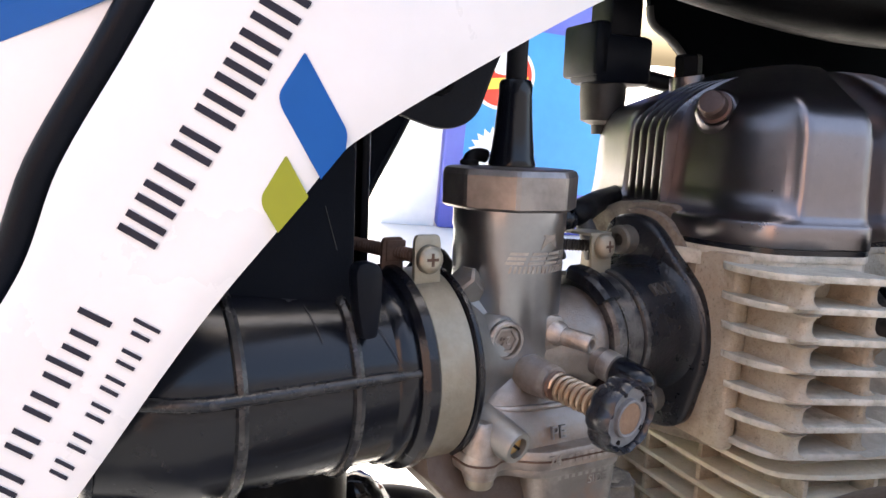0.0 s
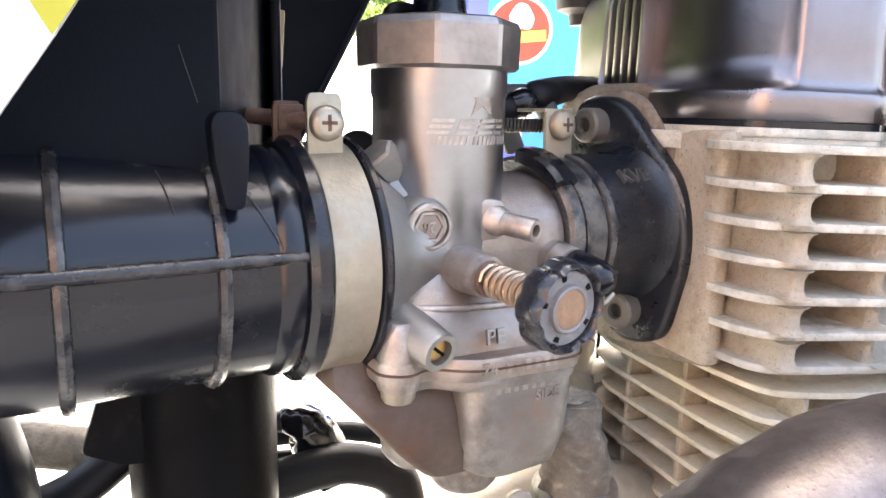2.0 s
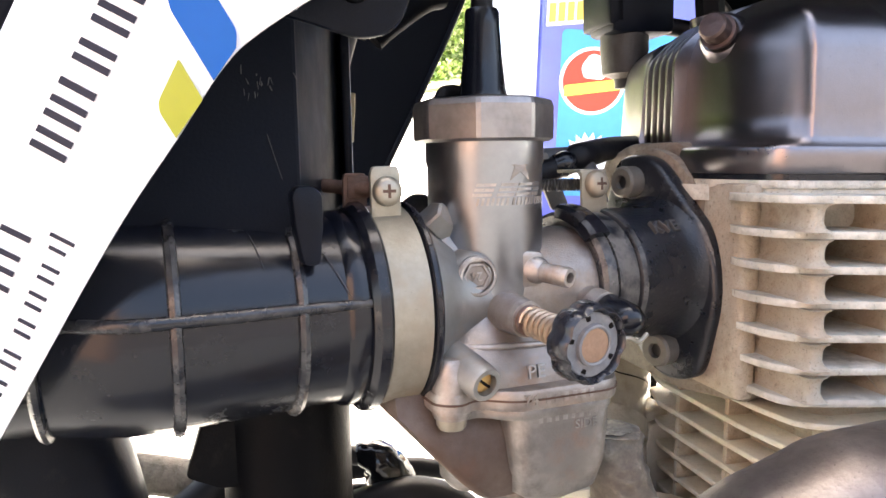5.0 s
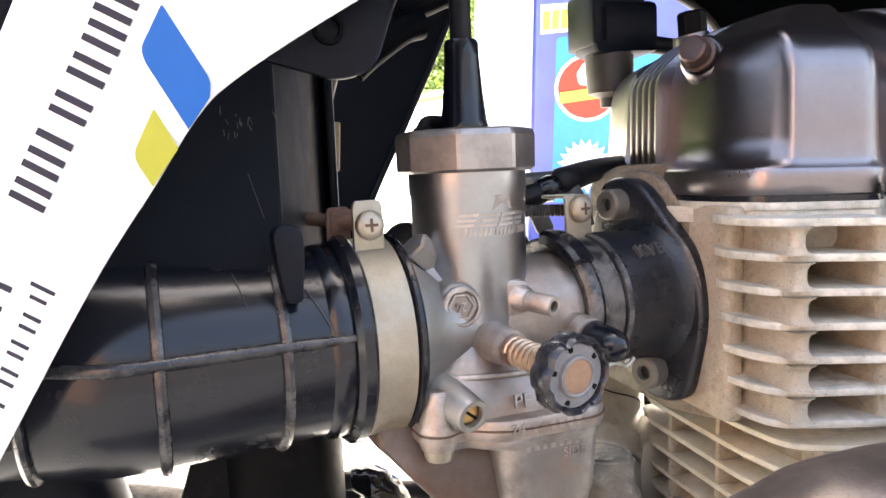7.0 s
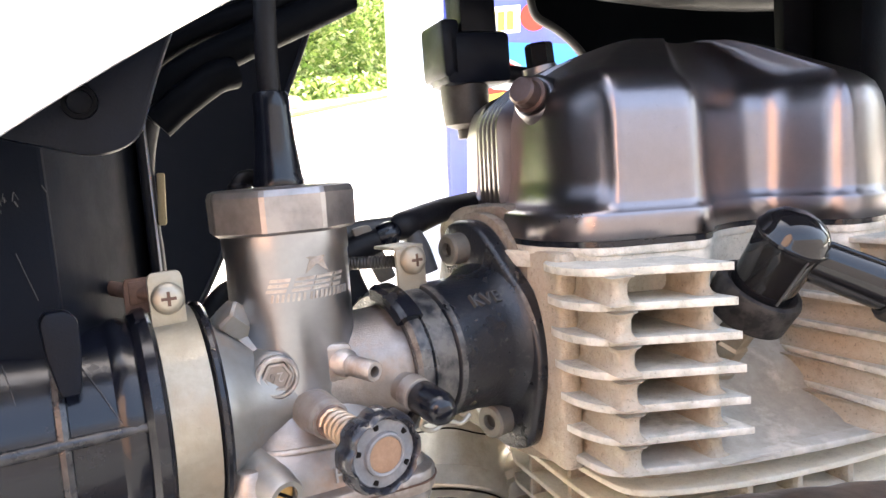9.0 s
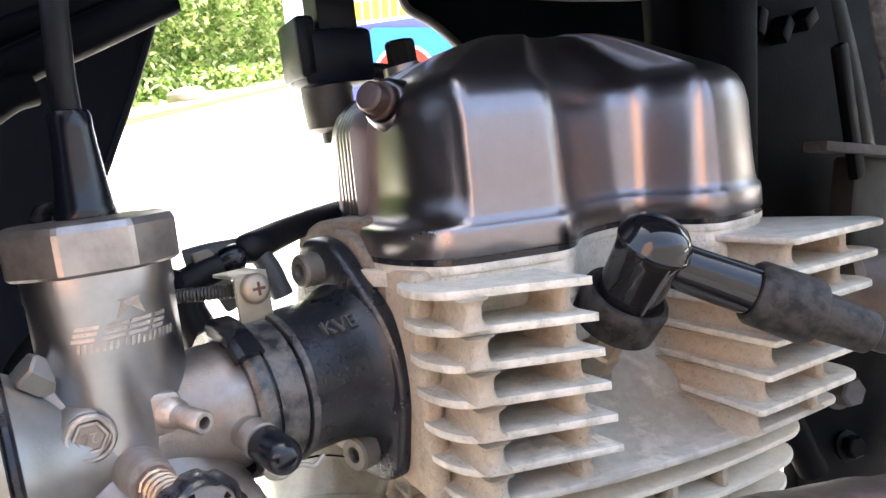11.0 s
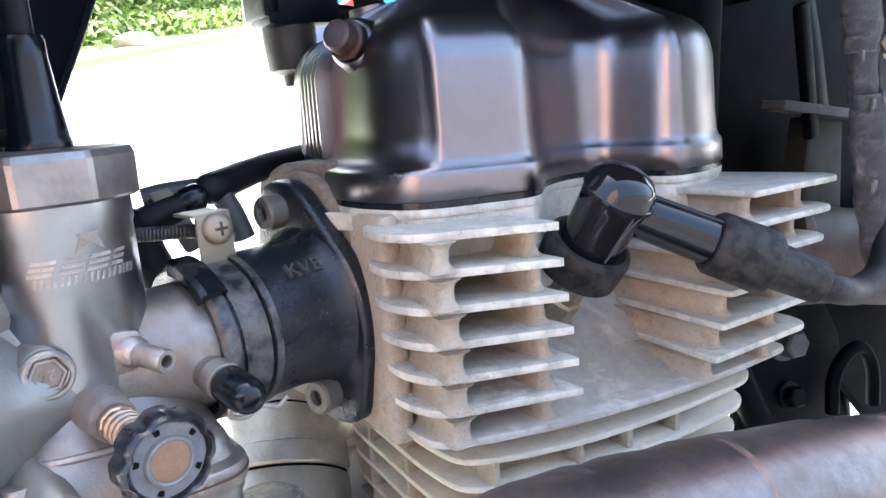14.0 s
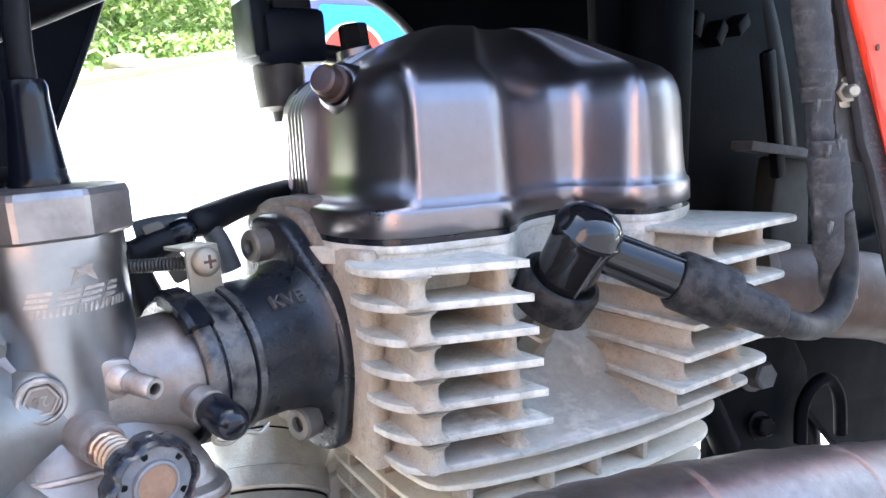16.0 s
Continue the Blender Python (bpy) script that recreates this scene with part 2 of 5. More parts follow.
m_gloss = material("glossy_bakelite", (0.008, 0.008, 0.009), 0.05, second=(0.008, 0.008, 0.009), scale=50, bump=0.015, rough2=0.11)
m_knob = material("knob_plastic", (0.012, 0.013, 0.018), 0.18, second=(0.02, 0.02, 0.025), scale=80, bump=0.05)
m_knobface = material("dusty_knob_face", (0.21, 0.215, 0.225), 0.5, second=(0.1, 0.1, 0.105), amount=0.8, scale=110, bump=0.3)
m_copper = material("worn_copper_disc", (0.36, 0.24, 0.165), 0.5, 0.6, second=(0.26, 0.165, 0.11), amount=0.8, scale=150, bump=0.2)
m_alu = material("cast_aluminium", (0.345, 0.355, 0.375), 0.29, 1.0, second=(0.295, 0.3, 0.31), amount=0.8, scale=26, dirt=(0.34, 0.22, 0.14), dirt_amount=0.12, dirt_scale=34, specks=0.18, bump=0.05, bump_scale=2400, rough2=0.34)
m_alucast = material("dull_cast_aluminium", (0.32, 0.32, 0.31), 0.4, 0.85, second=(0.25, 0.24, 0.225), amount=0.8, scale=30, dirt=(0.34, 0.22, 0.14), dirt_amount=0.16, dirt_scale=36, bump=0.12, bump_scale=1600, specks=0.3)
m_alubrown = material("stained_aluminium", (0.3, 0.275, 0.255), 0.36, 0.8, second=(0.21, 0.17, 0.145), amount=0.8, scale=35, wear=(0.52, 0.49, 0.46), dirt=(0.33, 0.19, 0.11), dirt_amount=0.28, dirt_scale=50, bump=0.25, bump_scale=1500, specks=0.25)
m_bowl = material("dull_bowl_metal", (0.215, 0.205, 0.195), 0.42, 0.8, second=(0.165, 0.145, 0.128), amount=0.8, scale=30, wear=(0.42, 0.4, 0.37), dirt=(0.27, 0.16, 0.1), dirt_amount=0.15, dirt_scale=40, bump=0.3, bump_scale=1400, specks=0.35)
m_cap = material("aged_cap_metal", (0.235, 0.225, 0.225), 0.32, 0.9, second=(0.19, 0.16, 0.15), amount=0.7, scale=25, bump=0.06, bump_scale=1500, wear=(0.5, 0.47, 0.45), wear_amount=0.4)
m_fin = material("dusty_fin_metal", (0.44, 0.43, 0.37), 0.55, 0.1, second=(0.35, 0.335, 0.28), amount=0.7, scale=45, specks=1.0, dirt=(0.35, 0.305, 0.235), dirt_amount=0.2, dirt_scale=110, bump=1.0, bump_scale=520, wear=(0.74, 0.71, 0.64), wear_amount=0.7)
# paler copy of the fin metal: dust, plus bounce light put into the colour
m_cylfin = material("dusty_lit_fin_metal", (0.64, 0.59, 0.48), 0.6, 0.05, second=(0.48, 0.43, 0.33), amount=0.8, scale=50, specks=0.8, dirt=(0.4, 0.32, 0.22), dirt_amount=0.22, dirt_scale=90, bump=0.6, bump_scale=800, wear=(0.74, 0.7, 0.6), wear_amount=0.6)
m_plate = material("stained_plate_metal", (0.44, 0.42, 0.365), 0.5, 0.1, second=(0.3, 0.275, 0.225), amount=0.9, scale=40, dirt=(0.66, 0.61, 0.52), dirt_amount=0.26, dirt_scale=75, bump=0.4, bump_scale=700, specks=0.6, wear=(0.7, 0.68, 0.64), wear_amount=0.5)
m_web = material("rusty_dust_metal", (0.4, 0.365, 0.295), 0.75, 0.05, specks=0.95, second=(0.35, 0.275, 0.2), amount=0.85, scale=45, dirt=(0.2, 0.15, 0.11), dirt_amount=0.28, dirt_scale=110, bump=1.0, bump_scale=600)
m_clamp = material("dull_zinc_band", (0.35, 0.325, 0.265), 0.42, 0.7, second=(0.27, 0.24, 0.185), amount=0.9, scale=45, dirt=(0.33, 0.27, 0.2), dirt_amount=0.3, dirt_scale=45, bump=0.25, specks=0.4)
m_cover = material("bronze_grey_paint", (0.235, 0.214, 0.222), 0.27, 1.0, second=(0.205, 0.185, 0.19), amount=0.5, scale=25, bump=0.09, bump_scale=1900, coat=0.08, rough2=0.36, specks=0.45)
m_steel = material("zinc_steel", (0.41, 0.385, 0.325), 0.36, 0.8, second=(0.3, 0.26, 0.2), amount=0.8, scale=55, dirt=(0.33, 0.24, 0.15), dirt_amount=0.3, dirt_scale=40, bump=0.15)
m_bolt = material("dusty_bolt_steel", (0.16, 0.15, 0.13), 0.5, 0.5, second=(0.12, 0.1, 0.085), scale=120, dirt=(0.24, 0.18, 0.13), dirt_amount=0.35, dirt_scale=120, bump=0.2)
m_shank = material("dark_thread_steel", (0.08, 0.075, 0.07), 0.45, 0.7, second=(0.05, 0.04, 0.035), scale=120, bump=0.15)
m_coverbolt = material("stained_cover_bolt", (0.11, 0.08, 0.075), 0.35, 0.7, second=(0.09, 0.055, 0.045), amount=0.8, scale=120, bump=0.15)
# near black for joints and slots; also painted shade behind the cylinder
m_dark = material("joint_and_shade_black", (0.006, 0.005, 0.005), 0.7, bump=0.1, spec=0.1)
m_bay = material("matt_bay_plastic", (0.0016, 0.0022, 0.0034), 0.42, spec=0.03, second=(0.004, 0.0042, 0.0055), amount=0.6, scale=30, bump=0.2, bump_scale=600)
m_bracket = material("corroded_bracket_steel", (0.085, 0.09, 0.095), 0.6, 0.3, second=(0.045, 0.045, 0.045), amount=0.9, scale=90, bump=0.4, bump_scale=400)
m_postgrey = material("dusty_upright_paint", (0.028, 0.031, 0.029), 0.6, spec=0.2, second=(0.016, 0.018, 0.018), amount=0.9, scale=40, bump=0.2)
m_rust = material("rusty_steel", (0.13, 0.075, 0.055), 0.6, 0.4, second=(0.07, 0.04, 0.03), amount=0.8, scale=150, bump=0.3)
m_spring = material("spring_steel", (0.5, 0.39, 0.29), 0.34, 0.9, second=(0.48, 0.3, 0.18), scale=200, bump=0.1)
m_brass = material("brass", (0.55, 0.36, 0.14), 0.35, 0.9, second=(0.4, 0.24, 0.1), scale=150, bump=0.1)
m_pipe = material("heat_stained_steel", (0.22, 0.195, 0.185), 0.3, 0.9, second=(0.095, 0.075, 0.072), amount=0.95, scale=30, dirt=(0.2, 0.17, 0.15), dirt_amount=0.14, dirt_scale=60, bump=0.15, bump_scale=1100, specks=0.7)
m_header = material("rust_brown_header_steel", (0.085, 0.058, 0.044), 0.45, 0.3, spec=0.3, second=(0.045, 0.03, 0.025), amount=0.95, scale=35, dirt=(0.24, 0.19, 0.15), dirt_amount=0.06, dirt_scale=70, bump=0.3, bump_scale=900)
m_weld = material("rusty_weld", (0.22, 0.12, 0.08), 0.4, 0.7, second=(0.2, 0.165, 0.16), amount=1.0, scale=140, bump=0.4)
m_frame = material("black_frame_paint", (0.0018, 0.0021, 0.003), 0.33, spec=0.06, second=(0.0036, 0.0038, 0.005), scale=40, dirt=(0.025, 0.021, 0.019), dirt_amount=0.04, dirt_scale=35, bump=0.2)
m_red = material("orange_red_plastic", (0.85, 0.05, 0.015), 0.3, second=(0.8, 0.045, 0.015), scale=15, bump=0.03, coat=0.3)
m_foam = material("dotted_rubber_strip", (0.03, 0.03, 0.034), 0.5, second=(0.05, 0.05, 0.054), amount=0.8, scale=120, bump=0.4, bump_scale=500)
m_tapecloth = material("worn_cloth_tape", (0.032, 0.032, 0.035), 0.62, second=(0.012, 0.012, 0.015), amount=0.9, scale=90, dirt=(0.13, 0.12, 0.105), dirt_amount=0.12, dirt_scale=110, bump=0.6, bump_scale=420, wear=(0.14, 0.13, 0.12))
m_blue = material("blue_decal", (0.004, 0.095, 0.36), 0.4, spec=0.2, second=(0.004, 0.09, 0.33), scale=20, bump=0.02)
m_green = material("yellow_green_decal", (0.27, 0.30, 0.008), 0.3, second=(0.25, 0.28, 0.008), scale=20, bump=0.02, coat=0.3)
m_ink = material("dark_decal", (0.018, 0.02, 0.034), 0.45, spec=0.2, scale=20, bump=0.02)
m_tan = material("tan_tape", (0.42, 0.34, 0.2), 0.7, scale=80, bump=0.3)
m_case = material("crankcase_paint", (0.56, 0.52, 0.44), 0.4, 0.25, second=(0.45, 0.4, 0.32), amount=0.7, scale=30, dirt=(0.38, 0.3, 0.22), dirt_amount=0.3, dirt_scale=35, bump=0.25)
m_starter = material("dusty_cast_alloy", (0.58, 0.555, 0.49), 0.34, 0.55, second=(0.45, 0.415, 0.345), amount=0.85, scale=35, dirt=(0.36, 0.285, 0.2), dirt_amount=0.3, dirt_scale=45, bump=0.4, bump_scale=800, wear=(0.66, 0.63, 0.57), specks=0.4)
m_gasket = material("grey_gasket", (0.235, 0.21, 0.165), 0.75, specks=0.85, dirt=(0.07, 0.048, 0.036), dirt_amount=0.5, dirt_scale=200, second=(0.19, 0.15, 0.12), amount=0.95, scale=60, bump_scale=420, bump=1.0, wear=(0.4, 0.35, 0.29))
m_ground = material("pale_concrete", (0.6, 0.585, 0.56), 0.8, second=(0.52, 0.505, 0.48), amount=0.7, scale=1.2, bump=0.2, bump_scale=60)
m_grass = material("grass", (0.24, 0.34, 0.10), 0.8, second=(0.26, 0.34, 0.09), amount=0.8, scale=4, bump=0.3, bump_scale=50)
m_leaf = material("hedge_leaf", (0.20, 0.30, 0.06), 0.5, second=(0.42, 0.46, 0.14), amount=1.0, scale=1.6, bump=0.0)
lb = m_leaf.node_tree
gi, rp_ = lb.nodes.new("ShaderNodeNewGeometry"), lb.nodes.new("ShaderNodeValToRGB")
rp_.color_ramp.elements[0].color, rp_.color_ramp.elements[1].color = (0.08, 0.15, 0.03, 1), (0.62, 0.62, 0.34, 1)
mid = rp_.color_ramp.elements.new(0.6)
mid.color = (0.26, 0.36, 0.09, 1)
lb.links.new(gi.outputs["Random Per Island"], rp_.inputs[0])
lb.links.new(rp_.outputs[0], lb.nodes["Principled BSDF"].inputs["Base Color"])
tr, ms = lb.nodes.new("ShaderNodeBsdfTranslucent"), lb.nodes.new("ShaderNodeMixShader")
ms.inputs[0].default_value = 0.55
lb.links.new(lb.nodes["Principled BSDF"].outputs[0], ms.inputs[1])
lb.links.new(rp_.outputs[0], tr.inputs[0])
lb.links.new(tr.outputs[0], ms.inputs[2])
lb.links.new(ms.outputs[0], lb.nodes["Material Output"].inputs[0])
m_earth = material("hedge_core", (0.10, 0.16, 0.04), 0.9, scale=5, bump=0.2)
# ground shade is put into this dark bluish grey
m_asphalt = material("shaded_ground_grey", (0.098, 0.101, 0.108), 0.85, second=(0.076, 0.078, 0.083), amount=0.8, scale=6, bump=0.4, bump_scale=120)
m_wall = material("terracotta_wall", (0.42, 0.16, 0.09), 0.75, second=(0.36, 0.13, 0.075), amount=0.6, scale=3, bump=0.3, bump_scale=80)
# salmon of the added panel that tints reflections in the metal
m_reflector = material("salmon_reflector", (0.4, 0.265, 0.215), 0.8, second=(0.35, 0.225, 0.18), amount=0.6, scale=2, bump=0.2, bump_scale=60)
# grey of the added wall, set by how bright its reflections should be
m_backdrop = material("backdrop_grey", (0.135, 0.13, 0.14), 0.85, second=(0.112, 0.107, 0.114), amount=0.6, scale=2, bump=0.3, bump_scale=60)
m_tank = material("dark_tank_paint", (0.003, 0.0045, 0.0065), 0.55, spec=0.02, second=(0.005, 0.007, 0.0095), scale=15, bump=0.05)
m_pblue = material("printed_blue", (0.09, 0.1, 0.46), 0.4, second=(0.1, 0.15, 0.52), amount=0.9, scale=3, bump=0.02)
m_pwhite = material("printed_white", (0.75, 0.8, 0.85), 0.4, second=(0.6, 0.72, 0.85), amount=0.6, scale=3, bump=0.02)
m_pred = material("printed_red", (0.7, 0.05, 0.03), 0.4, scale=3, bump=0.02)
m_pyellow = material("printed_yellow", (0.75, 0.6, 0.08), 0.4, scale=3, bump=0.02)
m_psky = material("printed_cyan", (0.04, 0.28, 0.72), 0.4, scale=3, bump=0.02)
m_psky2 = material("printed_pale_blue", (0.45, 0.66, 0.85), 0.4, scale=3, bump=0.02)
m_soil = material("pale_dry_soil", (0.42, 0.34, 0.27), 0.9, second=(0.34, 0.27, 0.2), amount=0.8, scale=3, bump=0.4, bump_scale=25)

# ---- setting ----
GROUND = box((0, 0, -100), (120000, 120000, 200))
for v in GROUND.verts:
    v.co.z = min(v.co.z, 0)
solid("ground", GROUND, m_ground, "sunlit pale concrete yard behind the parked motorcycle", "ground", Matrix.Identity(4), kind="structure")
# added near ground, coloured as if shaded, so undersides reflect dark
solid("pavement", box((0, -3800, 2), (16000, 8300, 4)), m_asphalt, "paving under the parked motorcycle, darkened to stand for shaded ground", "pavement", Matrix.Identity(4), kind="structure")
# unseen wall added behind the camera to set fill light and reflections
solid("added_backdrop", box((0, -4200, 1350), (15000, 200, 2700)), m_backdrop, "added plain grey wall out of view that tones reflections", "wall", Matrix.Identity(4), kind="structure")
# unseen panel added at the left to throw a pink streak on the barrel
solid("added_reflector", box((-2450, -1650, 1350), (2600, 200, 2700), 10), m_reflector, "added salmon panel out of view that gives pink reflections", "wall", Matrix.Identity(4), kind="structure")
verge = prism([(-2500, 2560), (12000, 26900), (12000, 60000), (-50000, 60000), (-50000, 2560)], 0, 50, 20)
solid("verge", verge, m_grass, "strip of sunlit grass along the yard", "grass", Matrix.Identity(4), kind="stuff")


def hedge():
    """A hedge along the far side of the verge."""
    ob = thing("hedge", "dense sunlit green hedge behind the grass verge", "hedge", (1000, 11000, 0), Matrix.Identity(4), kind="stuff")
    rnd = random.Random(5)
    way, out, start = V3((0.512, 0.859, 0)), V3((-0.859, 0.512, 0)), V3((1470, 9300, 0))
    core = bmesh.new()
    for k in range(40):
        p = start + way * (-4500 + 420 * k) + out * (2250 + rnd.uniform(-150, 150))
        h = rnd.uniform(2600, 3800)
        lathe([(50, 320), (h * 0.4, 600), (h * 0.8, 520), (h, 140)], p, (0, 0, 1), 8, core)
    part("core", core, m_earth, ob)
    bm = bmesh.new()
    for k in range(30000):
        s, z = rnd.uniform(-3600, 11000), 40 + 3000 * rnd.random()
        near = 1450 + 240 * math.sin(s * 0.0029) * math.cos(z * 0.0023) + 130 * math.sin(s * 0.0087 + z * 0.0062) + rnd.gauss(0, 190)
        if z < 420:
            near -= rnd.random() * 620
        p = start + way * s + out * near + V3((0, 0, z))
        r = rnd.uniform(28, 92)
        e = Euler((rnd.uniform(-1, 1), rnd.uniform(-1, 1), rnd.uniform(0, 6.28))).to_matrix()
        bm.faces.new([bm.verts.new(p + e @ V3(q) * r) for q in ((-1, 0, 0), (0, -0.5, 0.1), (1, 0, -0.15), (0, 0.5, 0.1))])
    part("leaves", bm, m_leaf, ob)


hedge()
solid("soil_strip", prism([(-2300, 2900), (9000, 21860), (8800, 21980), (-2500, 3020)], 50, 90, 12), m_soil, "strip of pale dry soil along the verge edge", "soil", Matrix.Identity(4), kind="stuff")
STONE = bmesh.new()
bmesh.ops.create_icosphere(STONE, subdivisions=3, radius=1)
for v in STONE.verts:
    v.co = V3((v.co.x * 260, v.co.y * 200, v.co.z * 130)) * (1 + 0.22 * noise.noise(v.co * 1.7)) + V3((1440, 9560, 120))
solid("stone", STONE, m_soil, "pale brown rounded stone on the grass verge", "stone", Matrix.Identity(4), sharp=60)


def display_cabinet():
    """A tall blue printed cabinet in the yard; the prints are plain shapes."""
    f = pose(1.019, 2.141, 0, 0, 0, -14)
    ob = thing("display_cabinet", "tall blue display cabinet with colourful printed stickers", "cabinet", (0, 0, 0), f)
    part("body", box((122, 300, 700), (600, 600, 1400), 12), m_pblue, ob)
    fr = lambda x, z, y: mm((x, y, z), (90, 0, 0))
    disc = lambda r, n=40: [(r * math.cos(2 * math.pi * i / n), r * math.sin(2 * math.pi * i / n)) for i in range(n)]
    star = [(r * math.cos(a), r * math.sin(a)) for a, r in [(math.pi * i / 20, 92 if i % 2 else 70) for i in range(40)]]
    part("cyan_field", prism(rounded([(-112, 150), (415, 150), (415, 668), (-112, 690)], 20), 0, 3, m=fr(0, 0, 1)), m_psky, ob, "bright blue printed field")
    part("white_disc", prism(disc(108), 0, 3, m=fr(-6, 528, -2)), m_pwhite, ob)
    part("red_disc", prism(disc(97), 0, 3, m=fr(-6, 528, -4)), m_pred, ob, "red round printed emblem")
    part("pale_figure", prism(rounded([(-34, 10), (30, 4), (42, 40), (14, 82), (-16, 86), (-44, 46)], 14), 0, 3, m=fr(-2, 528, -6)), m_pwhite, ob)
    part("yellow_band", prism([(-92, -44), (88, -20), (84, 14), (-90, -8)], 0, 3, m=fr(-6, 522, -8)), m_pyellow, ob)
    part("burst", prism(star, 0, 4, m=fr(-6, 272, -2)), m_pwhite, ob, "white printed starburst")
    part("title_field", prism([(-172, 690), (415, 700), (415, 1000), (-172, 1000)], 0, 3, m=fr(0, 0, 0.5)), m_pblue, ob)
    part("title_band", prism([(-165, 696), (60, 716), (60, 800), (-165, 786)], 0, 3, m=fr(0, 0, -2)), m_pwhite, ob)
    for k in range(7):
        part("title_bar", prism([(-158 + 29 * k, 708 + 2.4 * k), (-136 + 29 * k, 710 + 2.4 * k), (-136 + 29 * k, 768 + 2.4 * k), (-158 + 29 * k, 766 + 2.4 * k)], 0, 3, m=fr(0, 0, -4)), m_pyellow, ob)
    part("title_dot", prism(disc(44, 24), 0, 3, m=fr(104, 762, -4)), m_pred, ob)
    bo = thing("display_board", "white printed display board beside the blue cabinet", "display board", (-280, 30, 0), f)
    part("sheet", box((-278, 40, 700), (186, 40, 1400), 3), m_pwhite, bo)
    part("pale_band", prism([(-369, 640), (-187, 610), (-187, 690), (-369, 720)], 0, 3, m=fr(0, 0, 19)), m_psky2, bo, "pale blue printed band")
    part("pale_mark", prism(rounded([(-330, 470), (-300, 470), (-300, 560), (-330, 560)], 10), 0, 3, m=fr(0, 0, 19)), m_psky2, bo)


display_cabinet()
solid("post", box((760, 900, 700), (70, 60, 1400), 6), m_wall, "terracotta painted post in the yard", "post", Matrix.Identity(4))


# ---- fasteners ----
def phillips(parent, c, d, r=3.6, h=2.6, name="screw"):
    """A round-headed cross-slot screw."""
    d = V3(d).normalized()
    c = V3(c)
    ob = part(name, lathe([(0, r), (h * 0.45, r), (h * 0.8, r * 0.85), (h, r * 0.5)], c, d, 24), m_steel, parent)
    u, w, _ = basis(d)
    for q, o in ((u, w), (w, u)):
        m = Matrix((q, o, d)).transposed().to_4x4()
        m.translation = c + d * (h * 0.93)
        part("slot", prism([(-r * 0.45, -r * 0.1), (r * 0.45, -r * 0.1), (r * 0.45, r * 0.1), (-r * 0.45, r * 0.1)], -0.3, 0.3, m=m), m_rust, ob)
    return ob


def socket_bolt(parent, c, d, r=5.2, h=6.0, name="bolt", mat=None, washer=True):
    """A socket-head bolt; c: foot of the head, d: outwards."""
    d, c = V3(d).normalized(), V3(c)
    bm = lathe([(0, r), (h - 0.7, r), (h, r - 0.7), (h, r * 0.46), (h - 0.4, r * 0.42), (h - 2.2, r * 0.4)], c, d, 28)
    ob = part(name, bm, mat or m_bolt, parent)
    part("socket", lathe([(h - 2.4, r * 0.42), (h - 1.5, r * 0.42)], c, d, 6), m_shank, ob)
    if washer:
        part("washer", lathe([(-1.4, r * 1.28), (-0.2, r * 1.28), (0.1, r * 1.2), (0.1, r * 0.9)], c, d, 28), mat or m_bolt, ob)
    return ob


def hex_bolt(parent, c, d, r=6, h=5, name="bolt", mat=None, tip=0.0):
    d, c = V3(d).normalized(), V3(c)
    bm = lathe([(0, r), (h * 0.85, r), (h, r * 0.86)], c, d, 6)
    ob = part(name, bm, mat or m_bolt, parent, sharp=25)
    part("washer", lathe([(-1.8, r * 1.35), (-0.3, r * 1.35), (0.0, r * 1.2)], c, d, 28), mat or m_bolt, ob)
    if tip:
        part("thread", lathe([(h, r * 0.5)] + [q for i in range(int(tip)) for q in ((h + i, r * 0.58), (h + i + 0.5, r * 0.5))] + [(h + tip, r * 0.4)], c, d, 20), mat or m_bolt, ob)
    return ob


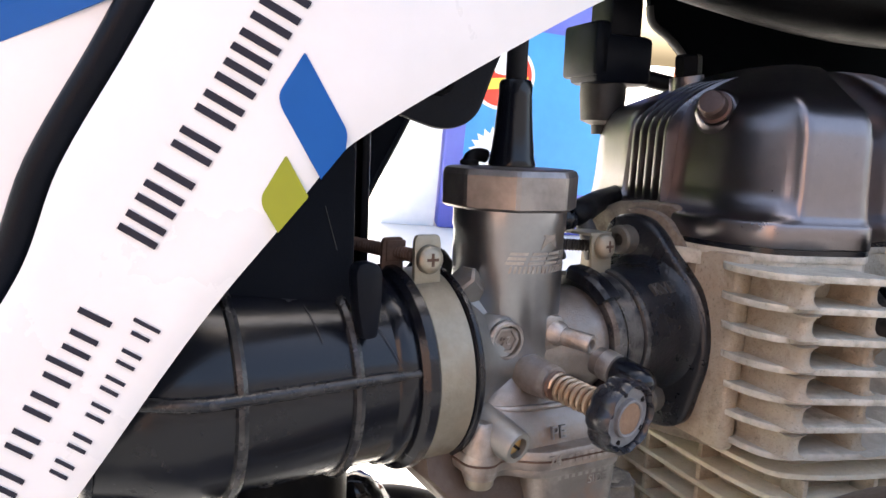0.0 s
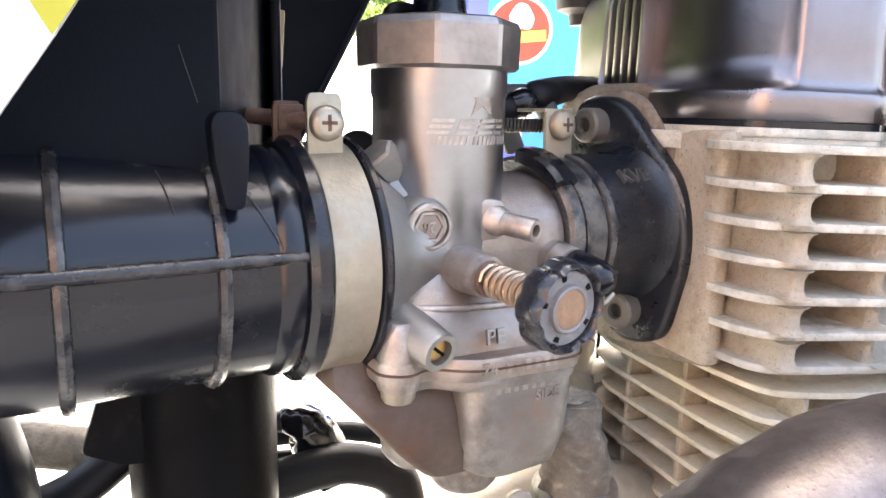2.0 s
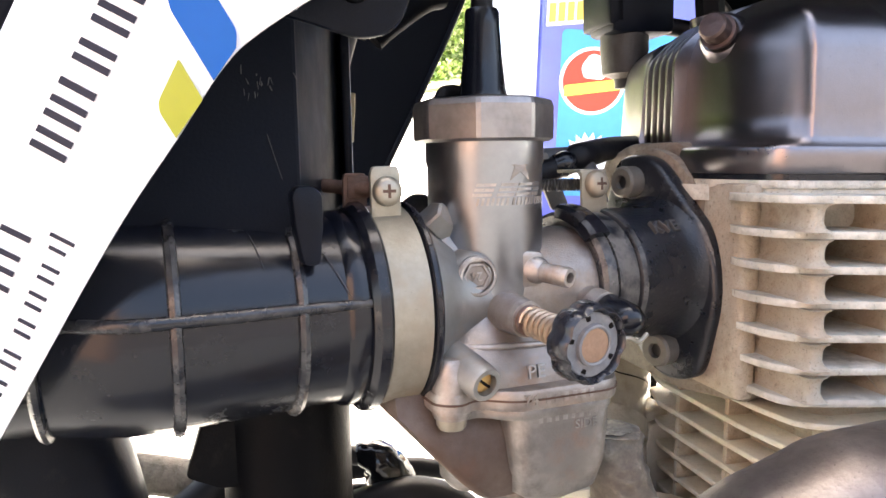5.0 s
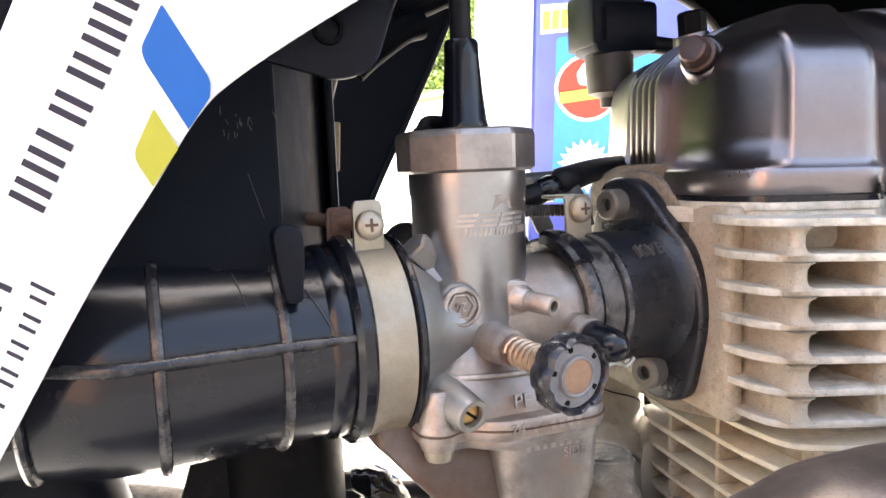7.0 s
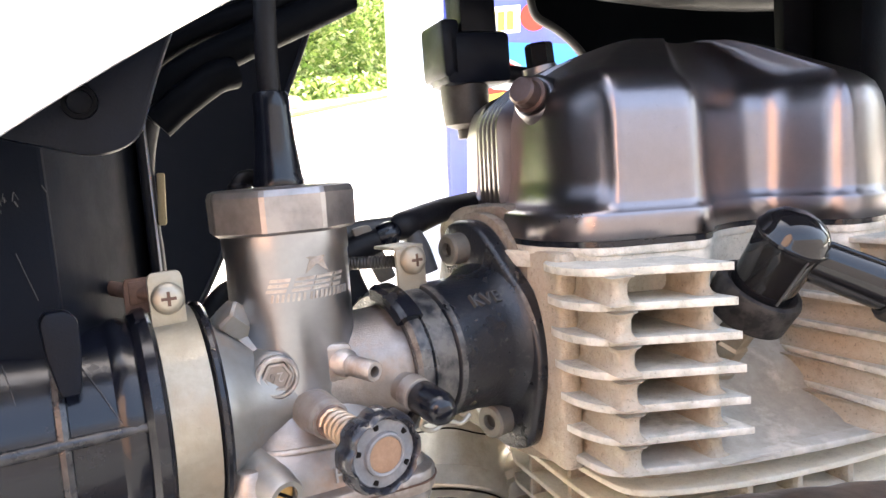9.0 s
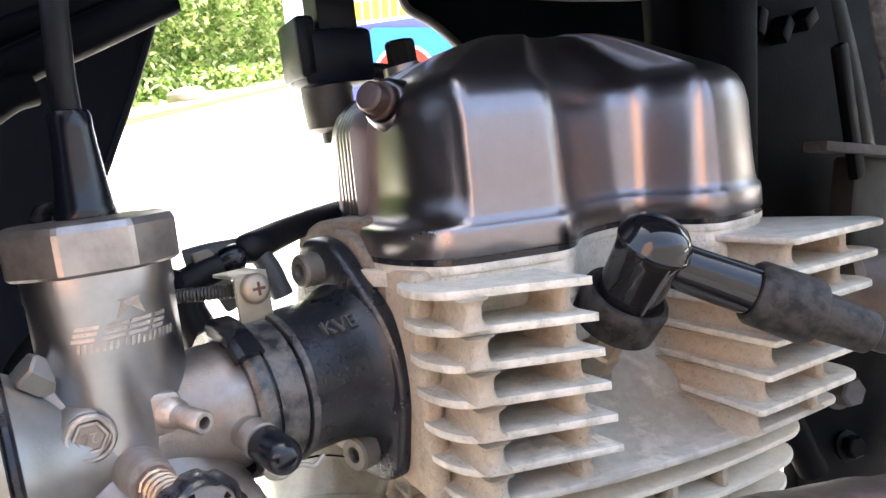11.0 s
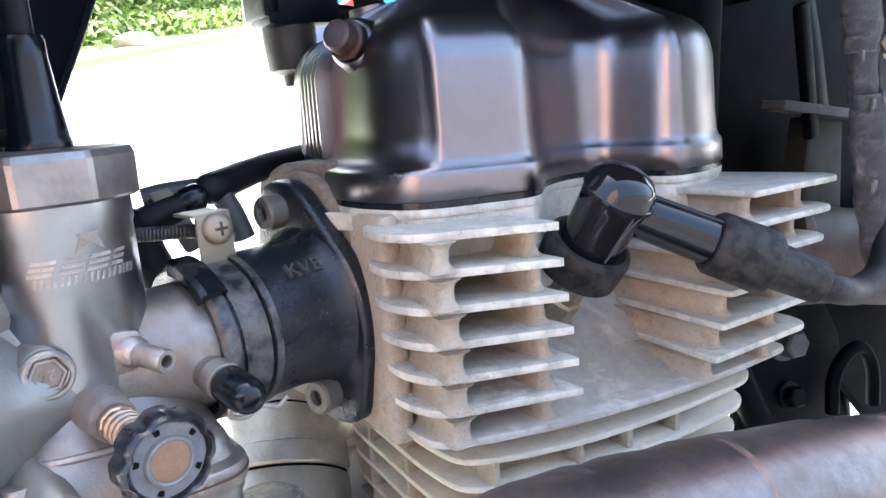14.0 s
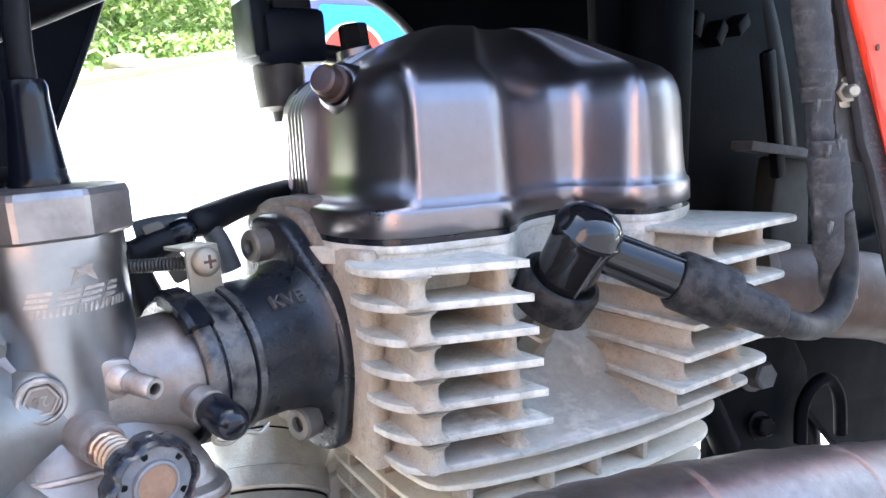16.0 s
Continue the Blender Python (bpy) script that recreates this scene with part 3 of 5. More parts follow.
# ---- carburettor ----
def carburettor():
    ob = thing("carburetor", "dusty cast aluminium carburetor with black idle knob", "carburetor", (2, 0, -61), FC)
    barrel = lathe([(-14, 15.6), (-8, 16.4), (36, 16.5), (37, 16.9), (43.4, 16.9)], (-1.2, -3.5, 0), (0, 0, 1), 56)
    inlet = lathe([(-29, 24.5), (-25.5, 24), (-22, 21.8), (-18, 19), (-14, 17), (-9, 15.8), (0, 15.4)], (0, -3.6, -1.5), (1, 0, 0), 48)
    outlet = lathe([(0, 16.2), (14, 16.6), (20, 17.2), (31, 17.4), (31.5, 16.5)], (0, -3.2, 0.2), (1, 0, 0), 48)
    plugboss = lathe([(-9, 11), (-3, 9.2), (0.5, 7.8), (2.6, 6.8), (4.2, 6.3), (4.8, 5.7)], (-10.9, -13.4, 6.6), (-0.05, -1, 0.02), 32)
    ridge = tube([(-20, 0, 20.5), (-17, -3.2, 16.5), (-13.5, -6.6, 12), (-11, -9.4, 7.6)], [6.2, 6.6, 6.9, 7.1], 28)
    idleboss = lathe([(-14, 6.6), (-6, 5.8), (3, 5.1), (5.6, 4.9), (5.6, 3.4), (3, 3.2)], (-2.0, -24.0, -3.9), (0.1, -1, -0.04), 28)
    nipboss = lathe([(-4, 4.5), (4, 3.6), (5, 2.7)], (6, -17, 7.4), (0.35, -0.94, -0.1), 20)
    niplug = prism(rounded([(0, 2), (8, 2), (9, 12), (1, 13)], 2), 14, 19.5, 1, mm((0.5, 0, 0), (90, 0, 0)))
    vacboss = lathe([(-8, 6.4), (4, 5.4), (5, 4.4)], (22.5, -13.5, -1.8), (0.19, -0.96, -0.19), 20)
    part("body", barrel, m_alu, ob)
    part("inlet_horn", join(inlet, plugboss, ridge), m_alucast, ob, "dull grey cast inlet horn")
    part("outlet", outlet, m_alubrown, ob, "dull beige outlet spigot")
    part("idle_boss", idleboss, m_alubrown, ob, "rust-stained boss of the idle screw")
    part("nipple_boss", join(nipboss, niplug), m_alubrown, ob, "brown-stained nipple boss")
    part("vacuum_boss", vacboss, m_alubrown, ob)
    low = bmesh.new()
    rings = []
    for z, x0, x1, y0, y1, r in ((3, -15, 13, -17.5, 9, 13), (-2, -16, 14.5, -18.5, 10, 13), (-6, -17.5, 17, -20, 11, 12), (-9.5, -19.5, 20, -22.5, 13, 10), (-13, -21, 22.5, -26, 15, 8), (-17, -21.5, 24, -28.6, 17, 7), (-21, -22, 25, -29.8, 18, 6.5), (-23, -22, 25, -29.8, 18, 6.5)):
        loop = rounded([(x0, y0), (x1, y0), (x1, y1), (x0, y1)], r, 7)
        rings.append([V3((x, y, z)) for x, y in resample(loop, 64)])
    ring_faces(low, rings)
    part("lower_body", low, m_alubrown, ob, sharp=60)
    part("casting_line", tube([(-19.5, -10, -11.2), (-19, -17.5, -11.4), (-14, -23.4, -11.6), (-4, -25.4, -11.8), (8, -25.4, -12.2), (17, -24.6, -12.6)], 0.9, 10), m_alubrown, ob)
    # cap: eight flats with softened edges
    bm = bmesh.new()
    angles = [a for i in range(8) for a in (i * 45 + 14.5, i * 45 + 18.5)]
    ring_faces(bm, [[V3((-1.6 + r * math.cos(radians(a)), -3.7 + r * math.sin(radians(a)), z)) for a in angles] for z, r in ((42.6, 18.8), (43.4, 19.9), (52.4, 20.1), (54.0, 19.4), (54.5, 18.0), (54.8, 5))])
    part("cap", bevelled(bm, 0.3, 1, 14), m_cap, ob, "aged faceted metal cap", sharp=9)
    # float bowl with its flange
    fl = [(-27, -27), (-21, -30.5), (-15.5, -27), (-9.5, -32), (-5, -34), (22, -34.5), (27, -29), (27, 18), (-27, 18)]
    part("bowl_flange", prism(rounded(fl, [5, 5, 3, 4, 3, 5, 5, 6, 6]), -27.6, -21.6, 1.2), m_alubrown, ob)
    part("flange_joint", prism(rounded([(x * 1.012, y * 1.008) for x, y in fl], [5, 5, 3, 4, 3, 5, 5, 6, 6]), -24.75, -24.25), m_rust, ob, "thin brown gasket line")
    bm = bmesh.new()
    def ring(x0, x1, y0, y1, z, r):
        return [V3((x, y, z)) for x, y in resample(rounded([(x0, y0), (x1, y0), (x1, y1), (x0, y1)], r, 6), 48)]
    ring_faces(bm, [ring(-6, 25, -31, 16, -27, 6), ring(-6, 25, -31, 16, -34, 6), ring(-5, 24.6, -30.6, 16, -46, 7), ring(-3, 23.5, -29, 15, -54, 9), ring(3, 19, -22, 10, -59, 9)])
    b2 = bmesh.new()
    ring_faces(b2, [ring(-36, 4, -17, 16, -20, 3), ring(-36, 4, -20, 16, -29, 3), ring(-34, 4, -21, 16, -31, 3), ring(-28, 4, -24, 16, -38, 3), ring(-19, 4, -25, 15, -48, 4), ring(-12, 4, -22, 12, -55, 5)])
    b3 = lathe([(-56, 6), (-53, 8.5), (-48, 9)], (-11, -12, 2), (0, 0, 1), 24)
    bowl = part("float_bowl", join(bm, b3), m_bowl, ob, "dull brown-stained float bowl", sharp=50)
    part("choke_housing", b2, m_choke, ob, "rust-brown stained choke housing", sharp=50)
    part("bowl_lip", prism(rounded([(-24, -24.5), (-19, -26), (-14, -24.5), (-8.5, -30), (-4.5, -32.4), (21.5, -33), (26, -28), (26, 17), (-25, 17)], [4, 4, 3, 4, 3, 5, 5, 6, 6]), -30.6, -27.4, 0.9), m_bowl, bowl)
    part("screw_boss", lathe([(-29, 4.6), (-28, 5.0), (-21, 4.9), (-14.5, 4.0), (-13.2, 3.2), (-13, 0.4)], (-21.5, -24.4, 0), (0, 0, 1), 24), m_alubrown, bowl)
    part("bowl_screw", lathe([(-32.4, 1.5), (-32, 3.4), (-31, 4.0), (-29, 4.1)], (-21.5, -24.4, 0), (0, 0, 1), 20), m_steel, bowl)
    part("drain_boss", lathe([(-68, 8), (-66, 9.5), (-58, 10)], (8, -4, 0), (0, 0, 1), 28), m_bowl, bowl)
    # sealing plug with a stamped number
    pl = part("hex_plug", lathe([(0, 5.6), (1.0, 5.6), (1.5, 5.1), (1.5, 4.5), (0.2, 4.4), (-0.6, 4.2)], (-11.1, -18.5, 6.6), (-0.05, -1, 0.02), 32), m_alubrown, ob)
    part("socket", lathe([(-0.5, 4.3), (0.5, 4.3), (0.9, 3.9), (0.9, 3.2), (0.5, 3.0)], (-11.05, -18.3, 6.6), (-0.05, -1, 0.02), 6), m_alubrown, pl)
    part("number", lettering("26", 3.6, mm((-11.15, -18.9, 6.6), (90, 180, 3)), 0.4), m_alubrown, pl)
    # idle screw
    a, d = V3((-1.3, -30.6, -4.3)), V3((0.135, -1, -0.055)).normalized()
    u, w, _ = basis(d)
    helix = [a + d * (18.3 * k / 90) + (u * math.cos(k * 0.6) + w * math.sin(k * 0.6)) * 3.4 for k in range(91)]
    idle = part("idle_screw", lathe([(-4, 1.9), (20, 1.9)], a, d, 16), m_spring, ob)
    part("spring", tube(helix, 0.72, 7, 1), m_spring, idle)
    part("rust_collar", lathe([(-1.2, 3.4), (-1.0, 4.2), (0.2, 4.2), (0.4, 3.2)], a, d, 24), m_weld, idle, "rusty spring seat")
    k0 = a + d * 17.4
    prof = [(0, 7.6), (0.8, 9.0), (2.2, 9.9), (6.0, 9.9), (7.6, 9.4), (8.2, 8.9), (7.6, 8.4), (6.4, 8.1), (6.4, 4.4), (7.4, 4.2), (7.4, 0.4)]
    bm = bmesh.new()
    rings = []
    for s, r in prof:
        row = []
        for i in range(72):
            an = 2 * math.pi * i / 72
            lobe = 1 - 0.085 * max(0.0, -math.cos(8 * an)) ** 1.3 if r > 7 else 1
            row.append(k0 + d * s + (u * math.cos(an) + w * math.sin(an)) * r * lobe)
        rings.append(row)
    ring_faces(bm, rings)
    kn = part("knob", bm, m_knob, idle, "black lobed plastic knob")
    part("face_ring", lathe([(6.35, 7.9), (6.7, 7.6), (6.7, 4.3)], k0, d, 36, caps=(False, False)), m_knobface, kn, "dusty face of the knob")
    part("centre_rim", lathe([(6.6, 5.2), (7.7, 5.0), (7.9, 4.6), (7.7, 4.2), (7.2, 4.1)], k0, d, 36, caps=(False, False)), m_knobface, kn, "dusty rim round the centre")
    part("centre_disc", lathe([(7.0, 4.2), (7.45, 4.1), (7.5, 0.3)], k0, d, 32), m_copper, kn, "worn copper-brown centre")
    for i, an in enumerate((0.25, 1.3, 2.5, 3.7, 5.1)):
        c = k0 + d * 6.75 + (u * math.cos(an) + w * math.sin(an)) * 6.6
        q = u * math.cos(an) + w * math.sin(an)
        m = Matrix((q, d.cross(q), d)).transposed().to_4x4()
        m.translation = c
        part("notch", prism(rounded([(-0.6, -0.5), (0.5, -0.8), (0.6, 0.7), (-0.6, 0.5)], 0.25), -0.2, 0.15, m=m), m_dark, kn)
    # pilot screw in its boss
    pd = V3((0.22, -1, -0.22)).normalized()
    p0 = V3((-17.3, -24.4, -17))
    ps = part("pilot_boss", lathe([(-6, 6.2), (0, 5.4), (8.6, 4.7), (9.3, 4.3), (9.3, 3.0), (6.5, 2.8)], p0, pd, 28), m_alucast, ob)
    sc = part("pilot_screw", lathe([(6.4, 2.75), (7.5, 2.75), (7.8, 2.4)], p0, pd, 24), m_brass, ps, "brass slotted screw")
    u2, w2, _ = basis(pd)
    q = (u2 * 0.8 + w2 * 0.6).normalized()
    m = Matrix((q, pd.cross(q), pd)).transposed().to_4x4()
    m.translation = p0 + pd * 8.0
    part("slot", prism([(-2.6, -0.4), (2.6, -0.4), (2.6, 0.4), (-2.6, 0.4)], -0.3, 0.1, m=m), m_dark, sc)
    # open nipple and the capped one
    nd = V3((0.36, -0.93, -0.08))
    nip = part("nipple", lathe([(0, 2.7), (12.4, 2.8), (12.8, 2.5), (12.8, 1.5), (9, 1.4)], (6.5, -18, 7.0), nd, 24), m_alubrown, ob)
    part("bore", lathe([(9.1, 1.45), (9.6, 1.45)], (6.5, -18, 7.0), nd, 16), m_dark, nip)
    vd = V3((0.19, -0.96, -0.19)).normalized()
    v0 = V3((23.0, -16.7, -2.4))
    vac = part("vacuum_nipple", lathe([(0, 4.6), (5, 4.4), (5.4, 4.8), (9.4, 4.8), (9.8, 3.6), (12, 3.4)], v0, vd, 24), m_alubrown, ob, "brown-stained metal nipple")
    part("rubber_cap", lathe([(10.0, 4.3), (10.6, 4.7), (16, 4.7), (18.4, 4.6), (20, 4.2), (21.2, 3.5), (22.1, 2.5), (22.6, 1.3), (22.75, 0.3)], v0, vd, 28), m_rubber, vac, "black rubber cap")
    # choke nut beside the barrel
    cn = part("choke_plunger_nut", lathe([(-6, 4.0), (-3.2, 4.0), (-3, 4.6), (2.4, 4.6), (3, 3.8), (3.2, 1)], (-18.9, -9.2, 21.6), (-0.72, -0.2, 0.66), 6), m_alucast, ob, sharp=25)
    # raised marks on the barrel: a star and plain bars
    def on_barrel(x, z, poly, h=0.35):
        bm = bmesh.new()
        rings = []
        for rr in (16.0, 16.5 + h):
            rings.append([V3((-1.2 + rr * math.sin((x + px) / 16.5), -3.5 - rr * math.cos((x + px) / 16.5), z + pz)) for px, pz in poly])
        ring_faces(bm, rings)
        return bm
    st = [((5.6 if i % 2 == 0 else 2.0) * math.sin(math.pi * i / 5), (5.2 if i % 2 == 0 else 1.9) * math.cos(math.pi * i / 5)) for i in range(10)]
    part("star_mark", on_barrel(3.0, 36.2, st, 0.14), m_alubrown, ob, sharp=20)
    for x0, w in ((-7.6, 2.6), (-1.2, 2.4), (4.2, 2.4), (9.2, 1.6)):
        for dz in (-1.35, 0.0, 1.35):
            part("bar_mark", on_barrel(x0 + 0.45 * dz, 29.6 + dz, [(-w, -0.4), (w, -0.4), (w + 0.3, 0.4), (0.3 - w, 0.4)], 0.2), m_alubrown, ob, sharp=20)
    for x0, n in ((-9.4, 7), (0.6, 6), (9.0, 4)):
        for k in range(n):
            part("line_mark", on_barrel(x0 + 1.36 * k, 26.4, [(-0.35, -1.0), (0.3, -1.0), (0.75, 1.0), (0.1, 1.0)], 0.16), m_alubrown, ob, sharp=20)
    # cast characters
    part("cast_letters", lettering("PE", 5.2, mm((0.4, -30.4, -18.2), (80, 0, 0)), 1.0, 1.05), m_alu, ob)
    part("cast_letters", lettering("74", 4.2, mm((-3.2, -34.25, -24.4), (90, 0, 0)), 0.7, 1.0), m_alubrown, ob)
    for k in range(6):
        part("cast_bar", box((2.0 + 2.6 * k, -34.05 - 0.05 * k, -24.5), (1.5, 0.6, 2.4), 0.1, (0, 0, -1)), m_alubrown, ob)
    part("cast_letters", lettering("SIDE", 3.6, mm((15.5, -31.0, -34.2), (90, 0, 0)), 0.5, 1.0), m_bowl, bowl)
    for r in range(4):
        for k in range((8, 4, 7, 5)[r]):
            part("cast_bar", box((1.5 + 2.5 * k + 0.8 * (r % 2), -30.86 + 0.12 * r, -31.5 - 3.4 * r), (1.3 + 0.4 * ((k * 3 + r) % 2), 0.3, 1.7), 0.1), m_bowl, bowl)
    return ob


carburettor()


def cable_boot():
    ob = thing("throttle_cable", "black throttle cable with a rubber boot on the carburetor cap", "cable", (0.2, 0, 54.3), FC)
    part("boot", lathe([(54.6, 6.9), (55.8, 7.0), (57, 6.6), (66, 5.6), (75, 4.9), (78.5, 4.9), (79.6, 4.4), (80, 3.2)], (-1.5, -3.7, 0), (0.0, 0, 1), 32), m_rubber, ob)
    part("cable", tube([(-1.5, -3.7, 80), (-1.2, -3.4, 92), (1.5, -1.5, 112), (12, 8, 137), (38, 18, 157)], 3.1, 12), m_hose, ob)


cable_boot()
solid("idle_cable_elbow", join(tube([(-10.5, 5.5, 54.6), (-10.5, 5.5, 55.9), (-9.5, 5.5, 57.2), (-7, 5.8, 57.7), (-4.5, 6.1, 57.4)], 2.1, 12), lathe([(0, 2.9), (1, 2.9), (1.6, 2.3)], (-10.5, 5.5, 54.7), (0, 0, 1), 16)), m_hose, "small black rubber elbow on the carburetor cap", "hose", FC)


# ---- intake duct, clamp ----
def air_duct():
    ob = thing("air_duct", "dusty black rubber intake duct with moulded ribs", "air duct", (-85, 0, -30), FC)
    o = (0, -3.7, -1.2)

    def away(bm):
        for v in bm.verts:
            v.co.y += 18 * (1 - math.exp(-(max(0, -92 - v.co.x) / 24) ** 2))
        return bm
    body = lathe([(-26, 25.0), (-39, 25.0), (-43, 25.6), (-45.5, 26.4), (-47.5, 26.2), (-49, 25.0), (-60, 25.4), (-88, 26.6), (-100, 27.1), (-110, 27.5), (-120, 27.6), (-130, 27.8), (-140, 28), (-150, 28), (-160, 28), (-185, 28.5)], o, (1, 0, 0), 64)
    part("tube", away(body), m_rubber, ob)
    part("lip", lathe([(-25.2, 24.8), (-25.4, 27.2), (-26.2, 27.9), (-27.2, 27.8), (-27.8, 26.8), (-27.8, 24.8)], o, (1, 0, 0), 64, caps=(False, False)), m_rubber, ob)
    part("lip", lathe([(-38.7, 24.8), (-38.7, 27.6), (-39.6, 28.5), (-42, 28.3), (-43.4, 26.8), (-43.4, 24.8)], o, (1, 0, 0), 64, caps=(False, False)), m_rubber, ob)
    for s, r in ((-60, 25.4), (-88, 26.6), (-118, 27.8)):
        part("ring_rib", away(lathe([(s - 1.7, r - 1), (s - 1.1, r + 1.2), (s, r + 1.7), (s + 1.1, r + 1.2), (s + 1.7, r - 1)], o, (1, 0, 0), 64, caps=(False, False))), m_rib, ob)
    line = [(s, -3.7 - math.sqrt(max(0, (r + 0.4) ** 2 - 26)), 3.9) for s, r in ((-43.5, 25), (-60, 25.4), (-88, 26.6), (-100, 27.1), (-110, 27.5), (-120, 27.6), (-140, 28))]
    part("long_rib", away(tube(line, [1.1, 1.5, 1.6, 1.6, 1.6, 1.6, 1.5], 12)), m_rib, ob)
    for s0, a0, s1, a1 in ((-55, 50, -48, 14), (-68, 34, -70, 58)):
        row = [(s0 + (s1 - s0) * k / 5, radians(a0 + (a1 - a0) * k / 5)) for k in range(6)]
        part("scuff", tube([(s, -3.7 - (25.5 if s > -60 else 26.05) * math.cos(a), (25.5 if s > -60 else 26.05) * math.sin(a) - 1.2) for s, a in row], 0.1, 6, 3), m_scuff, ob, "pale scuff mark")
    part("clip", prism(rounded([(-1.6, -8), (2.4, -8), (3.4, 2), (3.4, 8.5), (1.4, 10.5), (-2.8, 10.5), (-4, 8.5), (-3.4, 1)], 1.5), -2.2, 2.2, 0.8, mm((-57.9, -26.6, 21.9), (90, 0, 6))), m_black, ob, "black plastic retaining tab")


air_duct()


def hose_clamp():
    ob = thing("hose_clamp", "dull zinc steel hose clamp with a cross-head screw", "hose clamp", (-33.3, -3.7, -28.5), FC)
    o = (0, -3.7, -1.2)
    part("band", lathe([(-38.4, 25.6), (-38.4, 27.0), (-28.2, 27.0), (-28.2, 25.6)], o, (1, 0, 0), 72, caps=(False, False)), m_clamp, ob)
    ear = rounded([(-4.1, -3), (4.1, -3), (4.1, 9.5), (3.4, 11.3), (-3.4, 11.3), (-4.1, 9.5)], 0.9)
    small = [(x * 0.8, y * 0.8) for x, y in ear]
    part("front_ear", prism(ear, -0.7, 0.7, 0.25, mm((-34.5, -13.6, 25.2), (88, 0, 3))), m_clamp, ob)
    part("rear_ear", prism(small, -0.7, 0.7, 0.25, mm((-40.0, -3.5, 25.7), (92, 0, 0))), m_rust, ob, "brown rear ear")
    phillips(ob, (-34.4, -14.2, 30.0), (0, -1, 0.05), 3.9, 2.6)
    part("screw_shank", lathe([(i * 0.5, 2.0 if i % 2 else 1.6) for i in range(56)], (-34.6, -13.8, 30.2), (-0.42, 1, 0.04), 14), m_rust, ob)
    part("square_nut", box((-39.2, -3.2, 31), (6, 3.2, 6), 0.5), m_rust, ob)


hose_clamp()


# ---- intake manifold ----
FM = FC @ Matrix.Translation((0.0654, 0.0033, 0.0005)) @ pose(0, 0, 0, 0, 0, 9)


def manifold():
    ob = thing("intake_manifold", "black rubber intake manifold with bolted flange", "intake manifold", (-18, 0, -22), FM)
    o = (0, 0, 0)
    part("tube", lathe([(-42, 17.8), (-42.5, 20), (-41.5, 21.2), (-38.2, 21.4), (-37.4, 20.2), (-28.8, 20.2), (-28.2, 21.6), (-26.4, 21.8), (-25.8, 21), (-13, 21.2), (-8.5, 21.8), (-5.5, 22.8), (-3.4, 24.4), (-2.2, 26)], o, (1, 0, 0), 64), m_manifold, ob)
    bm = bmesh.new()
    rings = []
    for a in (88, 80, 70, 60, 50, 43):
        c, s = math.cos(radians(a)), math.sin(radians(a))
        rings.append([V3((x, -c * r, s * r)) for x, r in ((-44.5, 19.5), (-44.5, 22.6), (-43, 23.6), (-38, 23.6), (-37, 22.6), (-37, 19.5))])
    ring_faces(bm, rings)
    part("lip_block", bm, m_rubber, ob, sharp=30)
    ov = rounded([(-16, 38), (0, 38), (24, 12), (28, -6), (20, -34), (4, -36), (-24, -10), (-25, 8)], [9, 9, 14, 14, 8, 8, 14, 14], 7)
    # the flange lies across the tube: y, z of the outline
    yz = Matrix(((0, 0, 1, 0), (-1, 0, 0, 0), (0, 1, 0, 0), (0, 0, 0, 1)))
    flange = ov[::-1]
    part("flange", prism(resample(flange, 90), -3.4, 3.5, 1.8, yz, 3), m_manifold, ob)
    socket_bolt(ob, (-3.0, 7.5, 29.0), (-1, 0, 0), 5.2, 6.3)
    socket_bolt(ob, (-3.2, -8.0, -25), (-1, -0.1, 0), 5.4, 6.5)
    part("raised_letters", lettering("KVE", 6.2, mm((-13.0, -14.9, 15.4), (46, 0, 0)), 2.0, 1.05), m_lettergrey, ob)
    band = part("clamp_band", lathe([(-36.8, 20.0), (-36.8, 20.9), (-29.2, 20.9), (-29.2, 20.0)], o, (1, 0, 0), 56, caps=(False, False)), m_manifold, ob, "gritty dust-caked black clamp band")
    part("ear", prism(rounded([(-5, -4), (5, -4), (5, 10), (-5, 10)], 1), -0.6, 0.6, 0.2, mm((-30.6, -2.6, 23), (88, 0, 0))), m_clamp, band)
    part("ear", box((-31, 2.6, 33.2), (10.5, 11, 1), 0.2), m_clamp, band)
    phillips(ob, (-30.4, -3.2, 29.3), (0, -1, 0.05), 4.2, 2.8)
    part("screw_shank", lathe([(i * 0.5, 2.1 if i % 2 else 1.7) for i in range(50)], (-31.5, 0, 29), (-0.7, 0.75, 0), 12), m_shank, band)


manifold()
solid("gasket", prism(rounded([(-18, 40), (1, 40), (25.5, 14), (29.3, -7), (21.5, -36.5), (3, -38), (-26, -10), (-27, 8)][::-1], [8, 8, 14, 14, 8, 8, 14, 14], 7), 3.6, 7.5, 0.5, Matrix(((0, 0, 1, 0), (-1, 0, 0, 0), (0, 1, 0, 0), (0, 0, 0, 1)))), m_gasket, "grimy grey insulator gasket behind the intake manifold", "gasket", FM)


# ---- cylinder head ----
PITCH, ZTOP = 9.55, 28.4
PORT = FH.inverted() @ FM
PORT.translation *= 1000
PORT = PORT @ Matrix(((0, 0, 1, 0), (-1, 0, 0, 0), (0, 1, 0, 0), (0, 0, 0, 1)))


